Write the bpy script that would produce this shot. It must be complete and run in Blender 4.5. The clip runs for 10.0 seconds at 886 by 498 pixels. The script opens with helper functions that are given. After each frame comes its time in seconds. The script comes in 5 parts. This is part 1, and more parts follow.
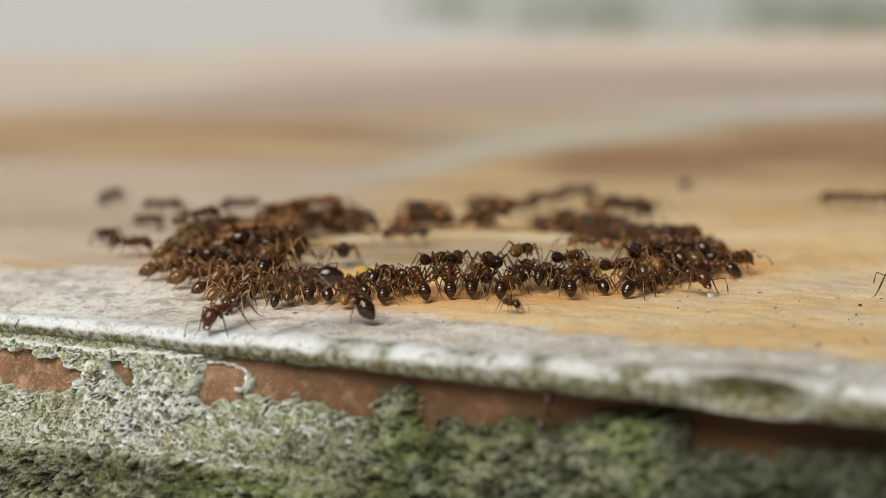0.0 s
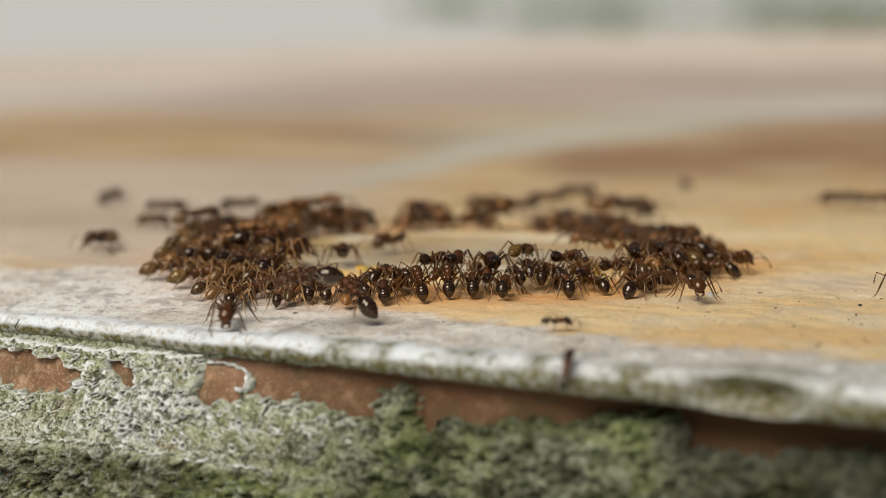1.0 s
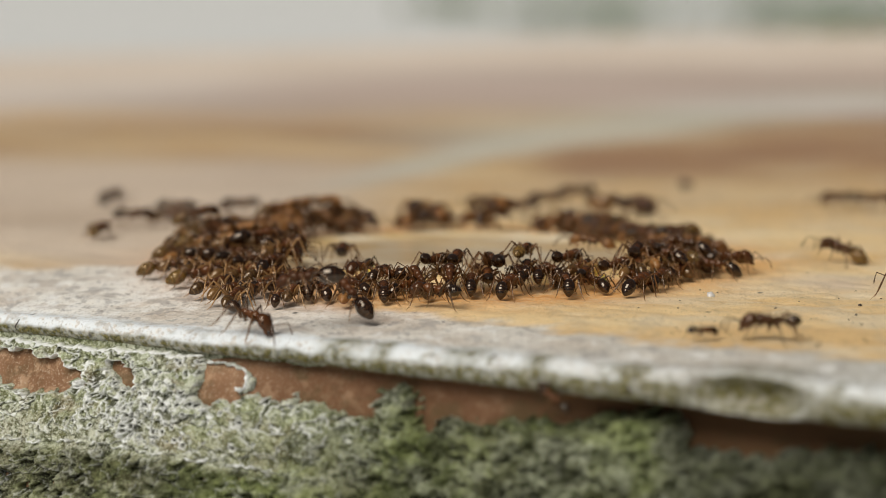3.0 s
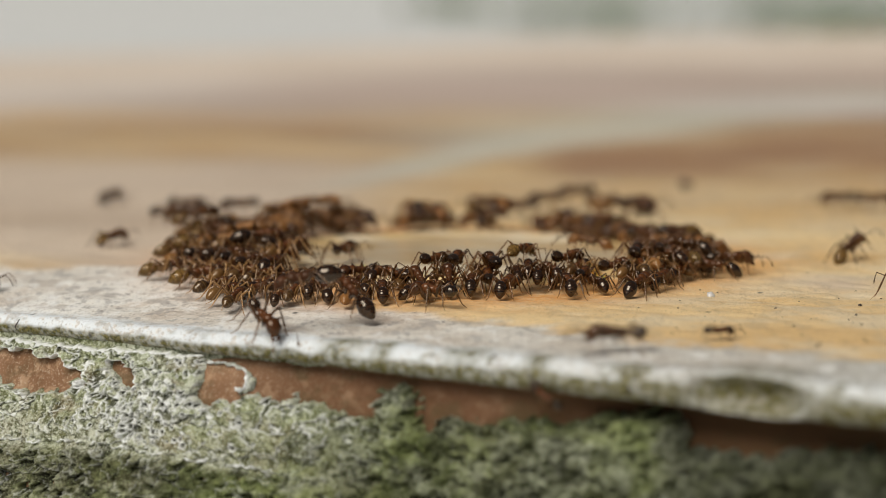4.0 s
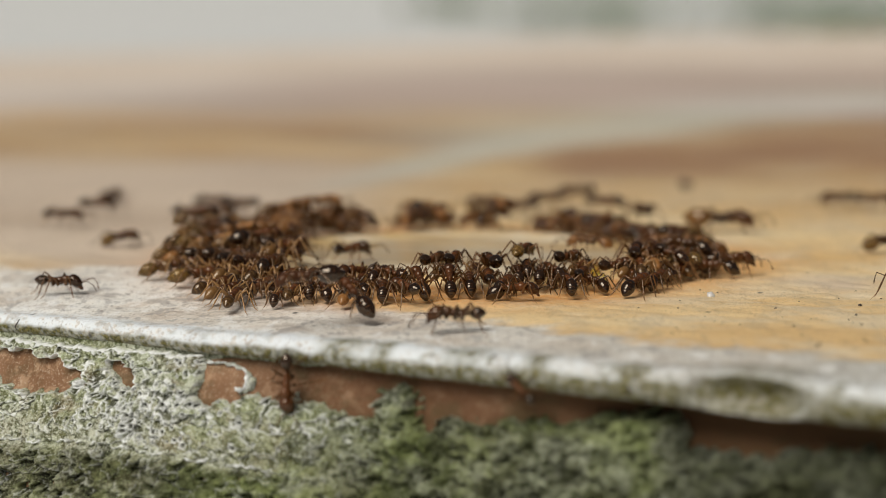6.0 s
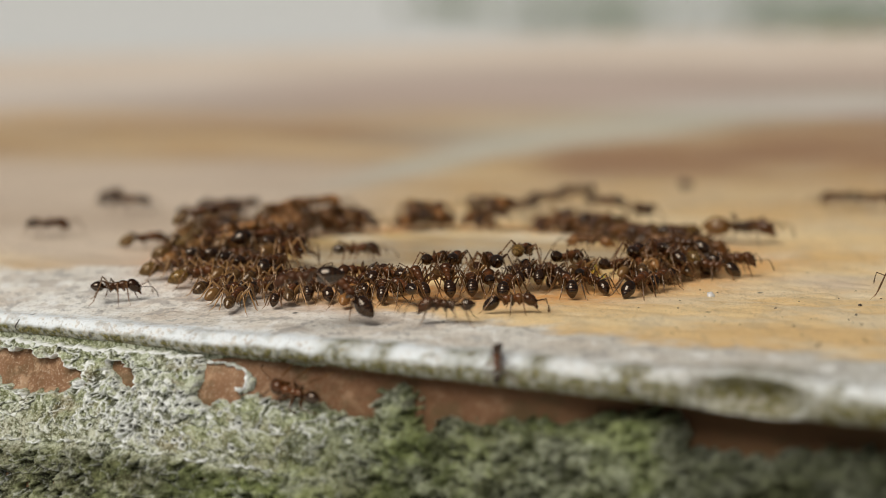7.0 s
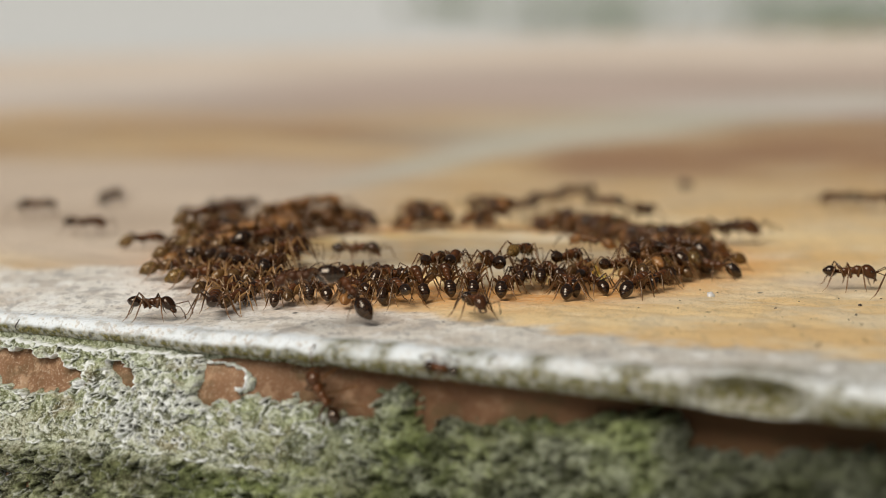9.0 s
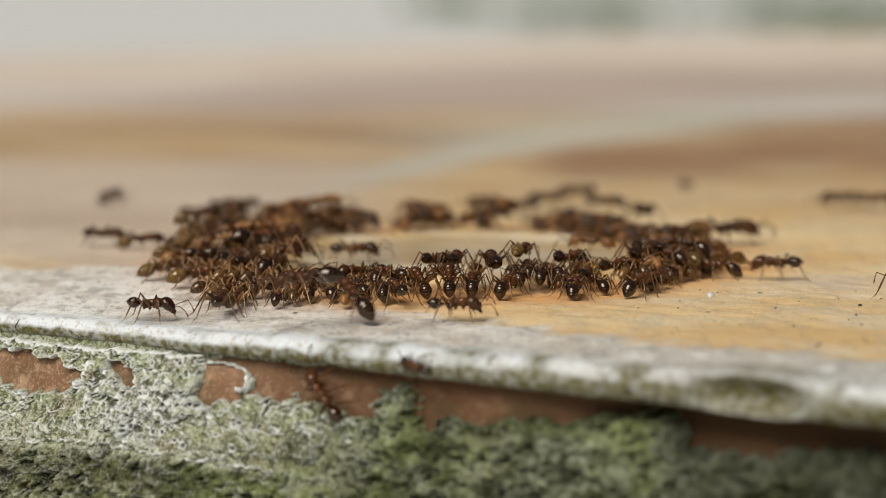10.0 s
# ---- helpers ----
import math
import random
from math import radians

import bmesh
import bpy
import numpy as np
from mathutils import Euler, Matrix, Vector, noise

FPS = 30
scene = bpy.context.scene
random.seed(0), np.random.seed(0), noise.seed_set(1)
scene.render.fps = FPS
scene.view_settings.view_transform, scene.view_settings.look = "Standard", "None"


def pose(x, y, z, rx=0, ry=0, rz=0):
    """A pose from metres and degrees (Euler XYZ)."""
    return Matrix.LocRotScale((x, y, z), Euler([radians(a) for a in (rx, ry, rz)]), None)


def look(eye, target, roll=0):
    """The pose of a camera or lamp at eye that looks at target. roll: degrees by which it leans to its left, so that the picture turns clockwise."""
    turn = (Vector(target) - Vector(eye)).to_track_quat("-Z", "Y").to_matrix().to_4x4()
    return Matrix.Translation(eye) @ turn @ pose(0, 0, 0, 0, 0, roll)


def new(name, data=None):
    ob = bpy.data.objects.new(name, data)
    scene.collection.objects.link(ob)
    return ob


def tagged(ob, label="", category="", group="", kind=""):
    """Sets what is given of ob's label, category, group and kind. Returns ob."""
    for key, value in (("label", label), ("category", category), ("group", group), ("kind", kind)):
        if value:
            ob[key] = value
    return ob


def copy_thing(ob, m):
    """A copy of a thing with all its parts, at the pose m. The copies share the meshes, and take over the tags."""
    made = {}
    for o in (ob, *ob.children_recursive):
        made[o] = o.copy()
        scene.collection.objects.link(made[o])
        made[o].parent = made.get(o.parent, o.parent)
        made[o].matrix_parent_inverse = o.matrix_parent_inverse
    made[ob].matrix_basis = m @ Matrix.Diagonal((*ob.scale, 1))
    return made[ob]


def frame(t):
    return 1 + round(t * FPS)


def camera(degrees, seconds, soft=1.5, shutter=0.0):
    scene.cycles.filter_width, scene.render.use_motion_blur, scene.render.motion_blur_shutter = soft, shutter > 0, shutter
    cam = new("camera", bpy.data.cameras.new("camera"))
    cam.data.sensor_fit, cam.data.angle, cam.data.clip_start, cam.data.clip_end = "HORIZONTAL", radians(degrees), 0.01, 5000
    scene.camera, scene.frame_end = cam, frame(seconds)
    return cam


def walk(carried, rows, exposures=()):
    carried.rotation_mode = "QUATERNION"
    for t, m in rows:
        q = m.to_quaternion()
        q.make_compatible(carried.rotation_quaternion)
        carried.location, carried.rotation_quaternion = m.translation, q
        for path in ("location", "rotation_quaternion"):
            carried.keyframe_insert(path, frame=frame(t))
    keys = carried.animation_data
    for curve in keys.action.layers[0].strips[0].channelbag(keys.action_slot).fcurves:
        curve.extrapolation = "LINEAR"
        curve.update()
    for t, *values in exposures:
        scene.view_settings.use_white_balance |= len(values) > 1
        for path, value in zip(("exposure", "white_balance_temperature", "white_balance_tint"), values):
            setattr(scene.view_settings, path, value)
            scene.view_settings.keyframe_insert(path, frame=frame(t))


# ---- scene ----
cam = camera(22, 10.0, soft=0.5, shutter=0.5)
cam.data.dof.use_dof = True
cam.data.dof.focus_distance = 0.1122
cam.data.dof.aperture_fstop = 38.0
EYE = (0.0, -0.124, 0.0164)
AIM = pose(EYE[0], EYE[1], EYE[2], 90 - 7.11, 0, 0)
walk(cam, [(0, AIM), (10, AIM)], exposures=[(0, -0.74), (2.5, -0.76), (4.5, -0.79), (7.3, -0.80), (8.0, -0.74), (10, -0.74)])

# ---- light: bright overcast day ----
world = bpy.data.worlds.new("overcast_sky")
scene.world = world
world.use_nodes = True
wn, wl = world.node_tree.nodes, world.node_tree.links
sky = wn.new("ShaderNodeTexSky")
sky.sky_type = "NISHITA"
sky.sun_disc = False
sky.sun_elevation = radians(48)
sky.sun_rotation = radians(-144)
sky.dust_density = 4.0
grey = wn.new("ShaderNodeHueSaturation")
grey.inputs["Saturation"].default_value = 0.12
wl.new(sky.outputs[0], grey.inputs["Color"])
wl.new(grey.outputs[0], wn["Background"].inputs[0])
wn["Background"].inputs[1].default_value = 0.052
sun = new("sun", bpy.data.lights.new("sun", "SUN"))
sun.data.energy = 4.6
sun.data.angle = radians(40)
sun.data.color = (1.0, 0.962, 0.895)
sun.matrix_world = look((-0.42, -0.58, 0.80), (0, 0, 0))
MM = 0.001


# ---- material helpers ----
class Nodes:
    def __init__(self, name):
        self.mat = bpy.data.materials.new(name)
        self.mat.use_nodes = True
        self.t = self.mat.node_tree
        self.bsdf = self.t.nodes["Principled BSDF"]
        self.coord = self.t.nodes.new("ShaderNodeTexCoord").outputs["Object"]

    def put(self, socket, value):
        if isinstance(value, bpy.types.NodeSocket):
            self.t.links.new(value, socket)
        else:
            if isinstance(value, (tuple, list)) and len(value) == 3 and len(socket.default_value) == 4:
                value = (*value, 1.0)
            socket.default_value = value

    def shader(self, **kw):
        for k, v in kw.items():
            self.put(self.bsdf.inputs[k.replace("_", " ")], v)
        return self

    def scaled(self, x, y, z, turn=0.0):
        n = self.t.nodes.new("ShaderNodeMapping")
        self.put(n.inputs["Vector"], self.coord)
        n.inputs["Rotation"].default_value = (0, 0, radians(turn))
        n.inputs["Scale"].default_value = (x, y, z)
        return n.outputs[0]

    def noise(self, scale, detail=4.0, rough=0.55, vector=None, distort=0.0):
        n = self.t.nodes.new("ShaderNodeTexNoise")
        self.put(n.inputs["Vector"], vector or self.coord)
        n.inputs["Scale"].default_value = scale
        n.inputs["Detail"].default_value = detail
        n.inputs["Roughness"].default_value = rough
        n.inputs["Distortion"].default_value = distort
        return n.outputs["Fac"]

    def cells(self, scale, vector=None, feature="F1"):
        n = self.t.nodes.new("ShaderNodeTexVoronoi")
        n.feature = feature
        self.put(n.inputs["Vector"], vector or self.coord)
        n.inputs["Scale"].default_value = scale
        return n.outputs["Distance"]

    def attribute(self, name):
        n = self.t.nodes.new("ShaderNodeAttribute")
        n.attribute_name = name
        return n.outputs["Fac"]

    def random(self):
        return self.t.nodes.new("ShaderNodeObjectInfo").outputs["Random"]

    def span(self, value, a, b, lo=0.0, hi=1.0):
        n = self.t.nodes.new("ShaderNodeMapRange")
        n.interpolation_type = "SMOOTHSTEP"
        self.put(n.inputs["Value"], value)
        for k, v in (("From Min", a), ("From Max", b), ("To Min", lo), ("To Max", hi)):
            n.inputs[k].default_value = v
        return n.outputs[0]

    def sum(self, op, a, b=0.0):
        n = self.t.nodes.new("ShaderNodeMath")
        n.operation = op
        self.put(n.inputs[0], a)
        self.put(n.inputs[1], b)
        return n.outputs[0]

    def mix(self, fac, a, b, mode="MIX"):
        n = self.t.nodes.new("ShaderNodeMix")
        n.data_type = "RGBA"
        n.blend_type = mode
        self.put(n.inputs["Factor"], fac)
        self.put(n.inputs["A"], a)
        self.put(n.inputs["B"], b)
        return n.outputs["Result"]

    def bump(self, height, distance, strength=1.0):
        n = self.t.nodes.new("ShaderNodeBump")
        n.inputs["Strength"].default_value = strength
        n.inputs["Distance"].default_value = distance
        self.put(n.inputs["Height"], height)
        self.put(self.bsdf.inputs["Normal"], n.outputs[0])


def top_material():
    m = Nodes("weathered_wood_top")
    tiny = m.noise(7000, 5, 0.7)
    fine = m.noise(2200, 6, 0.65)
    grain = m.noise(900, 7, 0.65, m.scaled(0.12, 1, 1, 20))
    blotch = m.noise(230, 5, 0.6, m.scaled(0.6, 1, 1, 14))
    patch = m.noise(70, 4, 0.55, m.scaled(0.5, 1, 1, 10))
    broad = m.noise(22, 3, 0.5, m.scaled(0.35, 1, 1, 6))
    mottle = m.noise(600, 6, 0.7, m.scaled(1, 0.3, 1))
    grit = m.noise(1500, 5, 0.7, m.scaled(1, 0.3, 1))
    tan = m.mix(m.span(patch, 0.38, 0.62), (0.72, 0.48, 0.22), (0.86, 0.66, 0.37))
    tan = m.mix(m.span(blotch, 0.46, 0.62, 0, 0.7), tan, (0.76, 0.63, 0.43))
    tan = m.mix(m.span(mottle, 0.5, 0.66, 0, 0.35), tan, (0.48, 0.38, 0.25))
    tan = m.mix(m.span(grain, 0.56, 0.7, 0, 0.25), tan, (0.44, 0.25, 0.11))
    tan = m.mix(m.span(grit, 0.56, 0.68, 0, 0.4), tan, (0.36, 0.26, 0.15))
    brown = m.mix(m.span(grain, 0.3, 0.7), (0.28, 0.148, 0.082), (0.39, 0.228, 0.13))
    pink = m.mix(m.span(broad, 0.35, 0.65), (0.46, 0.357, 0.292), (0.64, 0.507, 0.433))
    sage = m.mix(m.span(patch, 0.35, 0.65), (0.53, 0.50, 0.40), (0.63, 0.59, 0.49))
    cream = m.mix(m.span(patch, 0.35, 0.65), (0.74, 0.61, 0.485), (0.86, 0.74, 0.62))
    beige = m.mix(m.span(patch, 0.3, 0.7), (0.54, 0.43, 0.335), (0.69, 0.565, 0.45))
    dots = m.noise(4200, 4, 0.65, m.scaled(1, 0.6, 1, 10))
    white = m.mix(m.span(patch, 0.4, 0.6), (0.78, 0.73, 0.65), (0.90, 0.88, 0.82))
    white = m.mix(m.span(blotch, 0.5, 0.62, 0, 0.6), white, (0.60, 0.50, 0.40))
    white = m.mix(m.span(dots, 0.55, 0.66, 0, 0.55), white, (0.40, 0.33, 0.26))
    white = m.mix(m.span(fine, 0.56, 0.66, 0, 0.6), white, (0.22, 0.20, 0.18))
    white = m.mix(m.span(grain, 0.58, 0.68, 0, 0.35), white, (0.16, 0.14, 0.12))
    white = m.mix(m.span(m.noise(620, 6, 0.72, m.scaled(0.6, 1, 1, 20)), 0.54, 0.62, 0, 0.55), white, (0.42, 0.35, 0.29))
    white = m.mix(m.sum("MULTIPLY", m.attribute("greyer"), m.span(patch, 0.35, 0.6, 0.5, 1.0)), white, m.mix(m.span(dots, 0.42, 0.6), (0.51, 0.50, 0.44), (0.30, 0.28, 0.24)))
    flecks = m.noise(1300, 3, 0.6, m.scaled(0.8, 0.5, 1, 10))
    white = m.mix(m.span(flecks, 0.56, 0.63, 0, 0.5), white, (0.30, 0.28, 0.27))
    white = m.mix(m.span(flecks, 0.36, 0.44, 0.5, 0), white, (0.93, 0.92, 0.89))
    white = m.mix(m.sum("MULTIPLY", m.attribute("nose"), m.span(m.sum("ADD", dots, flecks), 1.0, 1.16, 1.0, 0.25)), white, (0.78, 0.83, 0.86))
    c = m.mix(m.attribute("pink"), tan, pink)
    c = m.mix(m.attribute("cream"), c, cream)
    c = m.mix(m.attribute("brown"), c, brown)
    c = m.mix(m.attribute("sage"), c, sage)
    c = m.mix(m.attribute("ash"), c, m.mix(m.span(patch, 0.35, 0.65), (0.60, 0.54, 0.49), (0.74, 0.68, 0.63)))
    c = m.mix(m.attribute("beige"), c, beige)
    ragged = m.sum("ADD", m.attribute("weather"), m.sum("MULTIPLY", m.sum("SUBTRACT", m.sum("ADD", fine, blotch), 1.0), 0.9))
    c = m.mix(m.span(ragged, 0.05, 0.95), c, white)
    # olive algae, with shade of the lip's underside and hollow painted in
    c = m.mix(m.sum("MULTIPLY", m.attribute("algae_shade"), m.span(fine, 0.35, 0.6, 0.6, 1.0)), c,
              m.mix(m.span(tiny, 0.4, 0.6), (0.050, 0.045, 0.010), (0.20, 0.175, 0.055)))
    c = m.mix(m.sum("MULTIPLY", m.attribute("syrup"), m.span(fine, 0.3, 0.65, 0.5, 1.0)), c, (0.78, 0.34, 0.08))
    c = m.mix(m.attribute("honey"), c, (0.80, 0.44, 0.05))
    speck = m.span(m.cells(560), 0.04, 0.12, 1, 0)
    speck = m.sum("MULTIPLY", speck, m.span(m.noise(160, 2), 0.5, 0.56))
    c = m.mix(m.sum("MULTIPLY", speck, 0.9), c, (0.05, 0.04, 0.03))
    c = m.mix(m.span(tiny, 0.55, 0.66, 0, 0.4), c, (0.20, 0.14, 0.09))
    m.shader(Base_Color=c, Roughness=m.span(fine, 0.3, 0.7, 0.6, 0.85), Specular_IOR_Level=0.3)
    m.bump(m.sum("ADD", m.sum("ADD", m.sum("MULTIPLY", tiny, 0.4), fine), grain), 0.00009, 0.9)
    return m.mat


def face_material():
    m = Nodes("red_brown_bare_wood")
    n0 = m.noise(5000, 5, 0.7)
    n1 = m.noise(1300, 6, 0.65)
    n2 = m.noise(200, 4, 0.55, m.scaled(0.4, 0.4, 1))
    c = m.mix(m.span(n2, 0.4, 0.6), (0.22, 0.113, 0.056), (0.34, 0.19, 0.105))
    c = m.mix(m.span(n1, 0.5, 0.64, 0, 0.6), c, (0.55, 0.36, 0.22))
    c = m.mix(m.span(m.noise(9000, 4, 0.7), 0.54, 0.64, 0, 0.5), c, (0.64, 0.52, 0.38))
    # darker brown along the side, from about u -16 on
    c = m.mix(m.sum("MULTIPLY", m.attribute("deep_brown"), m.span(n2, 0.3, 0.6, 0.85, 1.0)), c, (0.13, 0.058, 0.024))
    # shade of the overhanging lip, painted on as dark brown
    c = m.mix(m.sum("MULTIPLY", m.attribute("lip_shade"), m.span(n2, 0.3, 0.6, 0.75, 1.0)), c, (0.13, 0.066, 0.028))
    c = m.mix(m.span(m.noise(420, 5, 0.65, m.scaled(0.6, 0.6, 1)), 0.48, 0.62, 0, 0.6), c, (0.085, 0.062, 0.024))
    m.shader(Base_Color=c, Roughness=0.78, Specular_IOR_Level=0.3)
    m.bump(m.sum("ADD", n0, n1), 0.00009, 0.9)
    return m.mat


def lichen_material():
    m = Nodes("grey_green_lichen")
    n0 = m.noise(7000, 5, 0.75)
    n1 = m.noise(2600, 6, 0.7)
    n2 = m.noise(600, 5, 0.6)
    n3 = m.noise(150, 4, 0.55)
    pale = m.mix(m.span(n1, 0.42, 0.54), (0.155, 0.17, 0.09), (0.62, 0.64, 0.50))
    green = m.mix(m.span(n1, 0.40, 0.56), (0.125, 0.14, 0.055), (0.40, 0.42, 0.25))
    warm = m.mix(m.span(n1, 0.42, 0.58), (0.15, 0.115, 0.06), (0.46, 0.41, 0.29))
    c = m.mix(m.span(m.sum("ADD", n2, m.sum("MULTIPLY", m.sum("SUBTRACT", n3, 0.5), 1.2)), 0.42, 0.62), pale, green)
    c = m.mix(m.sum("MULTIPLY", m.attribute("warm"), m.span(n2, 0.4, 0.6, 0.25, 0.8)), c, warm)
    c = m.mix(m.sum("MULTIPLY", m.attribute("leaf"), 0.35), c, m.mix(m.span(n1, 0.4, 0.58), (0.17, 0.19, 0.07), (0.48, 0.53, 0.31)))
    dark = m.mix(m.span(n1, 0.4, 0.62), (0.038, 0.040, 0.015), (0.15, 0.155, 0.062))
    dark = m.mix(m.span(n3, 0.48, 0.6, 0, 0.8), dark, m.mix(m.span(n1, 0.4, 0.6), (0.09, 0.115, 0.03), (0.28, 0.33, 0.11)))
    dark = m.mix(m.span(n2, 0.54, 0.68, 0, 0.5), dark, (0.012, 0.014, 0.005))
    tufts = m.noise(420, 3, 0.5)
    dark = m.mix(m.span(tufts, 0.46, 0.60, 0, 0.6), dark, (0.016, 0.017, 0.006))
    dark = m.mix(m.span(tufts, 0.34, 0.44, 0.45, 0), dark, (0.38, 0.42, 0.18))
    c = m.mix(m.sum("MULTIPLY", m.attribute("moss"), m.span(m.sum("ADD", n2, n3), 0.9, 1.1, 0.65, 1.0)), c, dark)
    # near-black colour: shade painted into recesses, plus some dull patches
    c = m.mix(m.attribute("shade_and_dark"), c, (0.022, 0.022, 0.012))
    c = m.mix(m.span(n0, 0.38, 0.47, 0.75, 0), c, m.mix(m.attribute("moss"), (0.82, 0.84, 0.72), (0.24, 0.27, 0.12)))
    c = m.mix(m.span(n0, 0.55, 0.62, 0, 0.6), c, (0.06, 0.06, 0.025))
    c = m.mix(m.sum("MULTIPLY", m.attribute("rim"), m.span(n0, 0.3, 0.45, 0.9, 1.0)), c, (0.97, 0.98, 0.95))
    m.shader(Base_Color=c, Roughness=0.92, Specular_IOR_Level=0.2)
    m.bump(m.sum("ADD", m.sum("MULTIPLY", n0, 0.4), n1), 0.00018, 1.0)
    return m.mat


def ant_material(name, dark, light, rough, vary=0.4, bands=None, gloss=0.5, tips=None, glassy=0.0):
    m = Nodes(name)
    n = m.noise(9000, 3)
    fac = m.sum("ADD", m.sum("MULTIPLY", m.random(), vary), m.sum("MULTIPLY", n, 1 - vary))
    c = m.mix(fac, dark, light)
    if bands:
        # paler skin where one plate of the gaster ends and the next begins
        split = m.t.nodes.new("ShaderNodeSeparateXYZ")
        m.put(split.inputs[0], m.t.nodes["Texture Coordinate"].outputs["Generated"])
        for at in (0.65, 0.39, 0.20):
            near = m.sum("ABSOLUTE", m.sum("SUBTRACT", split.outputs[0], at))
            c = m.mix(m.span(near, 0.008, 0.024, 0.8, 0.0), c, bands)
    if tips:
        # the shins and feet are thin and paler
        c = m.mix(m.sum("MULTIPLY", m.attribute("tip"), 0.8), c, tips)
    m.shader(Base_Color=c, Roughness=m.span(n, 0.3, 0.7, rough * 0.8, rough * 1.25), Specular_IOR_Level=gloss, Specular_Tint=(1.0, 0.86, 0.70),
             Transmission_Weight=glassy)
    m.bump(n, 0.00002, 0.3)
    return m.mat


def syrup_material():
    m = Nodes("amber_syrup")
    n = m.noise(260, 4, 0.55, m.scaled(0.3, 1, 1, 4))
    k = m.noise(90, 3, 0.5, m.scaled(0.5, 1, 1))
    c = m.mix(m.span(n, 0.4, 0.6), (0.72, 0.51, 0.26), (0.88, 0.74, 0.52))
    c = m.mix(m.attribute("thick"), c, (0.85, 0.50, 0.07))
    m.shader(Base_Color=c, Roughness=m.span(k, 0.4, 0.6, 0.08, 0.3), Transmission_Weight=0.08, IOR=1.4, Specular_IOR_Level=0.45)
    return m.mat


def honey_material():
    m = Nodes("yellow_honey")
    n = m.noise(700, 3)
    m.shader(Base_Color=m.mix(m.span(n, 0.4, 0.6), (0.80, 0.48, 0.06), (0.92, 0.72, 0.25)), Roughness=0.12, Transmission_Weight=0.25, IOR=1.45,
             Subsurface_Weight=0.3, Subsurface_Scale=0.0005)
    return m.mat


def ground_material():
    m = Nodes("pale_ground")
    b = m.noise(6, 5, 0.6)
    c = m.mix(m.span(b, 0.35, 0.65), (0.64, 0.64, 0.62), (0.78, 0.78, 0.75))
    m.shader(Base_Color=c, Roughness=0.9)
    m.bump(b, 0.01, 0.5)
    return m.mat


def plain_material(name, a, b, scale, rough=0.8, bump=0.0001):
    m = Nodes(name)
    n = m.noise(scale, 4)
    m.shader(Base_Color=m.mix(m.span(n, 0.35, 0.65), a, b), Roughness=rough)
    m.bump(n, bump, 0.6)
    return m.mat


WOOD_TOP = top_material()
BARE_FACE = face_material()
LICHEN = lichen_material()
GROUND = ground_material()
SYRUP = syrup_material()
GASTER = ant_material("black_brown_gaster", (0.003, 0.0012, 0.0006), (0.026, 0.009, 0.0025), 0.06, 0.6, (0.055, 0.022, 0.007), 0.9)
AMBER = ant_material("amber_swollen_gaster", (0.10, 0.052, 0.014), (0.40, 0.235, 0.065), 0.06, 0.3, (0.012, 0.006, 0.002), 0.7, glassy=0.5)
HEAD = ant_material("dark_brown_head", (0.008, 0.0032, 0.0012), (0.085, 0.028, 0.008), 0.14, 0.7, None, 0.6)
RUST = ant_material("rust_brown_body", (0.07, 0.028, 0.008), (0.33, 0.145, 0.042), 0.24, 0.6, None, 0.5)
RED = ant_material("red_brown_matt_body", (0.03, 0.010, 0.0035), (0.14, 0.045, 0.014), 0.4, 0.6, None, 0.3)
THORAX = ant_material("red_brown_thorax", (0.018, 0.0062, 0.002), (0.13, 0.042, 0.011), 0.2, 0.75, None, 0.5)
LIMB = ant_material("dark_brown_limb", (0.012, 0.005, 0.0018), (0.13, 0.052, 0.015), 0.22, 0.8, None, 0.7, tips=(0.30, 0.15, 0.05))
BROWN_GASTER = ant_material("golden_brown_gaster", (0.020, 0.009, 0.003), (0.19, 0.092, 0.027), 0.1, 0.8, (0.16, 0.09, 0.03), 0.8)
PALE_LIMB = ant_material("pale_tan_limb", (0.09, 0.042, 0.014), (0.38, 0.20, 0.07), 0.18, 0.7, None, 0.8, tips=(0.50, 0.30, 0.13))
HONEY = honey_material()
GRIT = plain_material("pale_quartz_grit", (0.6, 0.56, 0.52), (0.8, 0.78, 0.75), 3000, 0.35)
DIRT = plain_material("dark_dirt", (0.03, 0.022, 0.018), (0.09, 0.06, 0.045), 4000, 0.85)
LEAF = plain_material("grass_green", (0.07, 0.12, 0.035), (0.16, 0.22, 0.08), 3, 0.7, 0.001)
# ---- mesh helpers ----
def part(name, bm, material, parent=None, label="", smooth=True):
    me = bpy.data.meshes.new(name)
    bm.to_mesh(me)
    bm.free()
    me.materials.append(material)
    if smooth:
        me.polygons.foreach_set("use_smooth", [True] * len(me.polygons))
    ob = new(name, me)
    ob.parent = parent
    if label:
        ob["label"] = label
    return ob


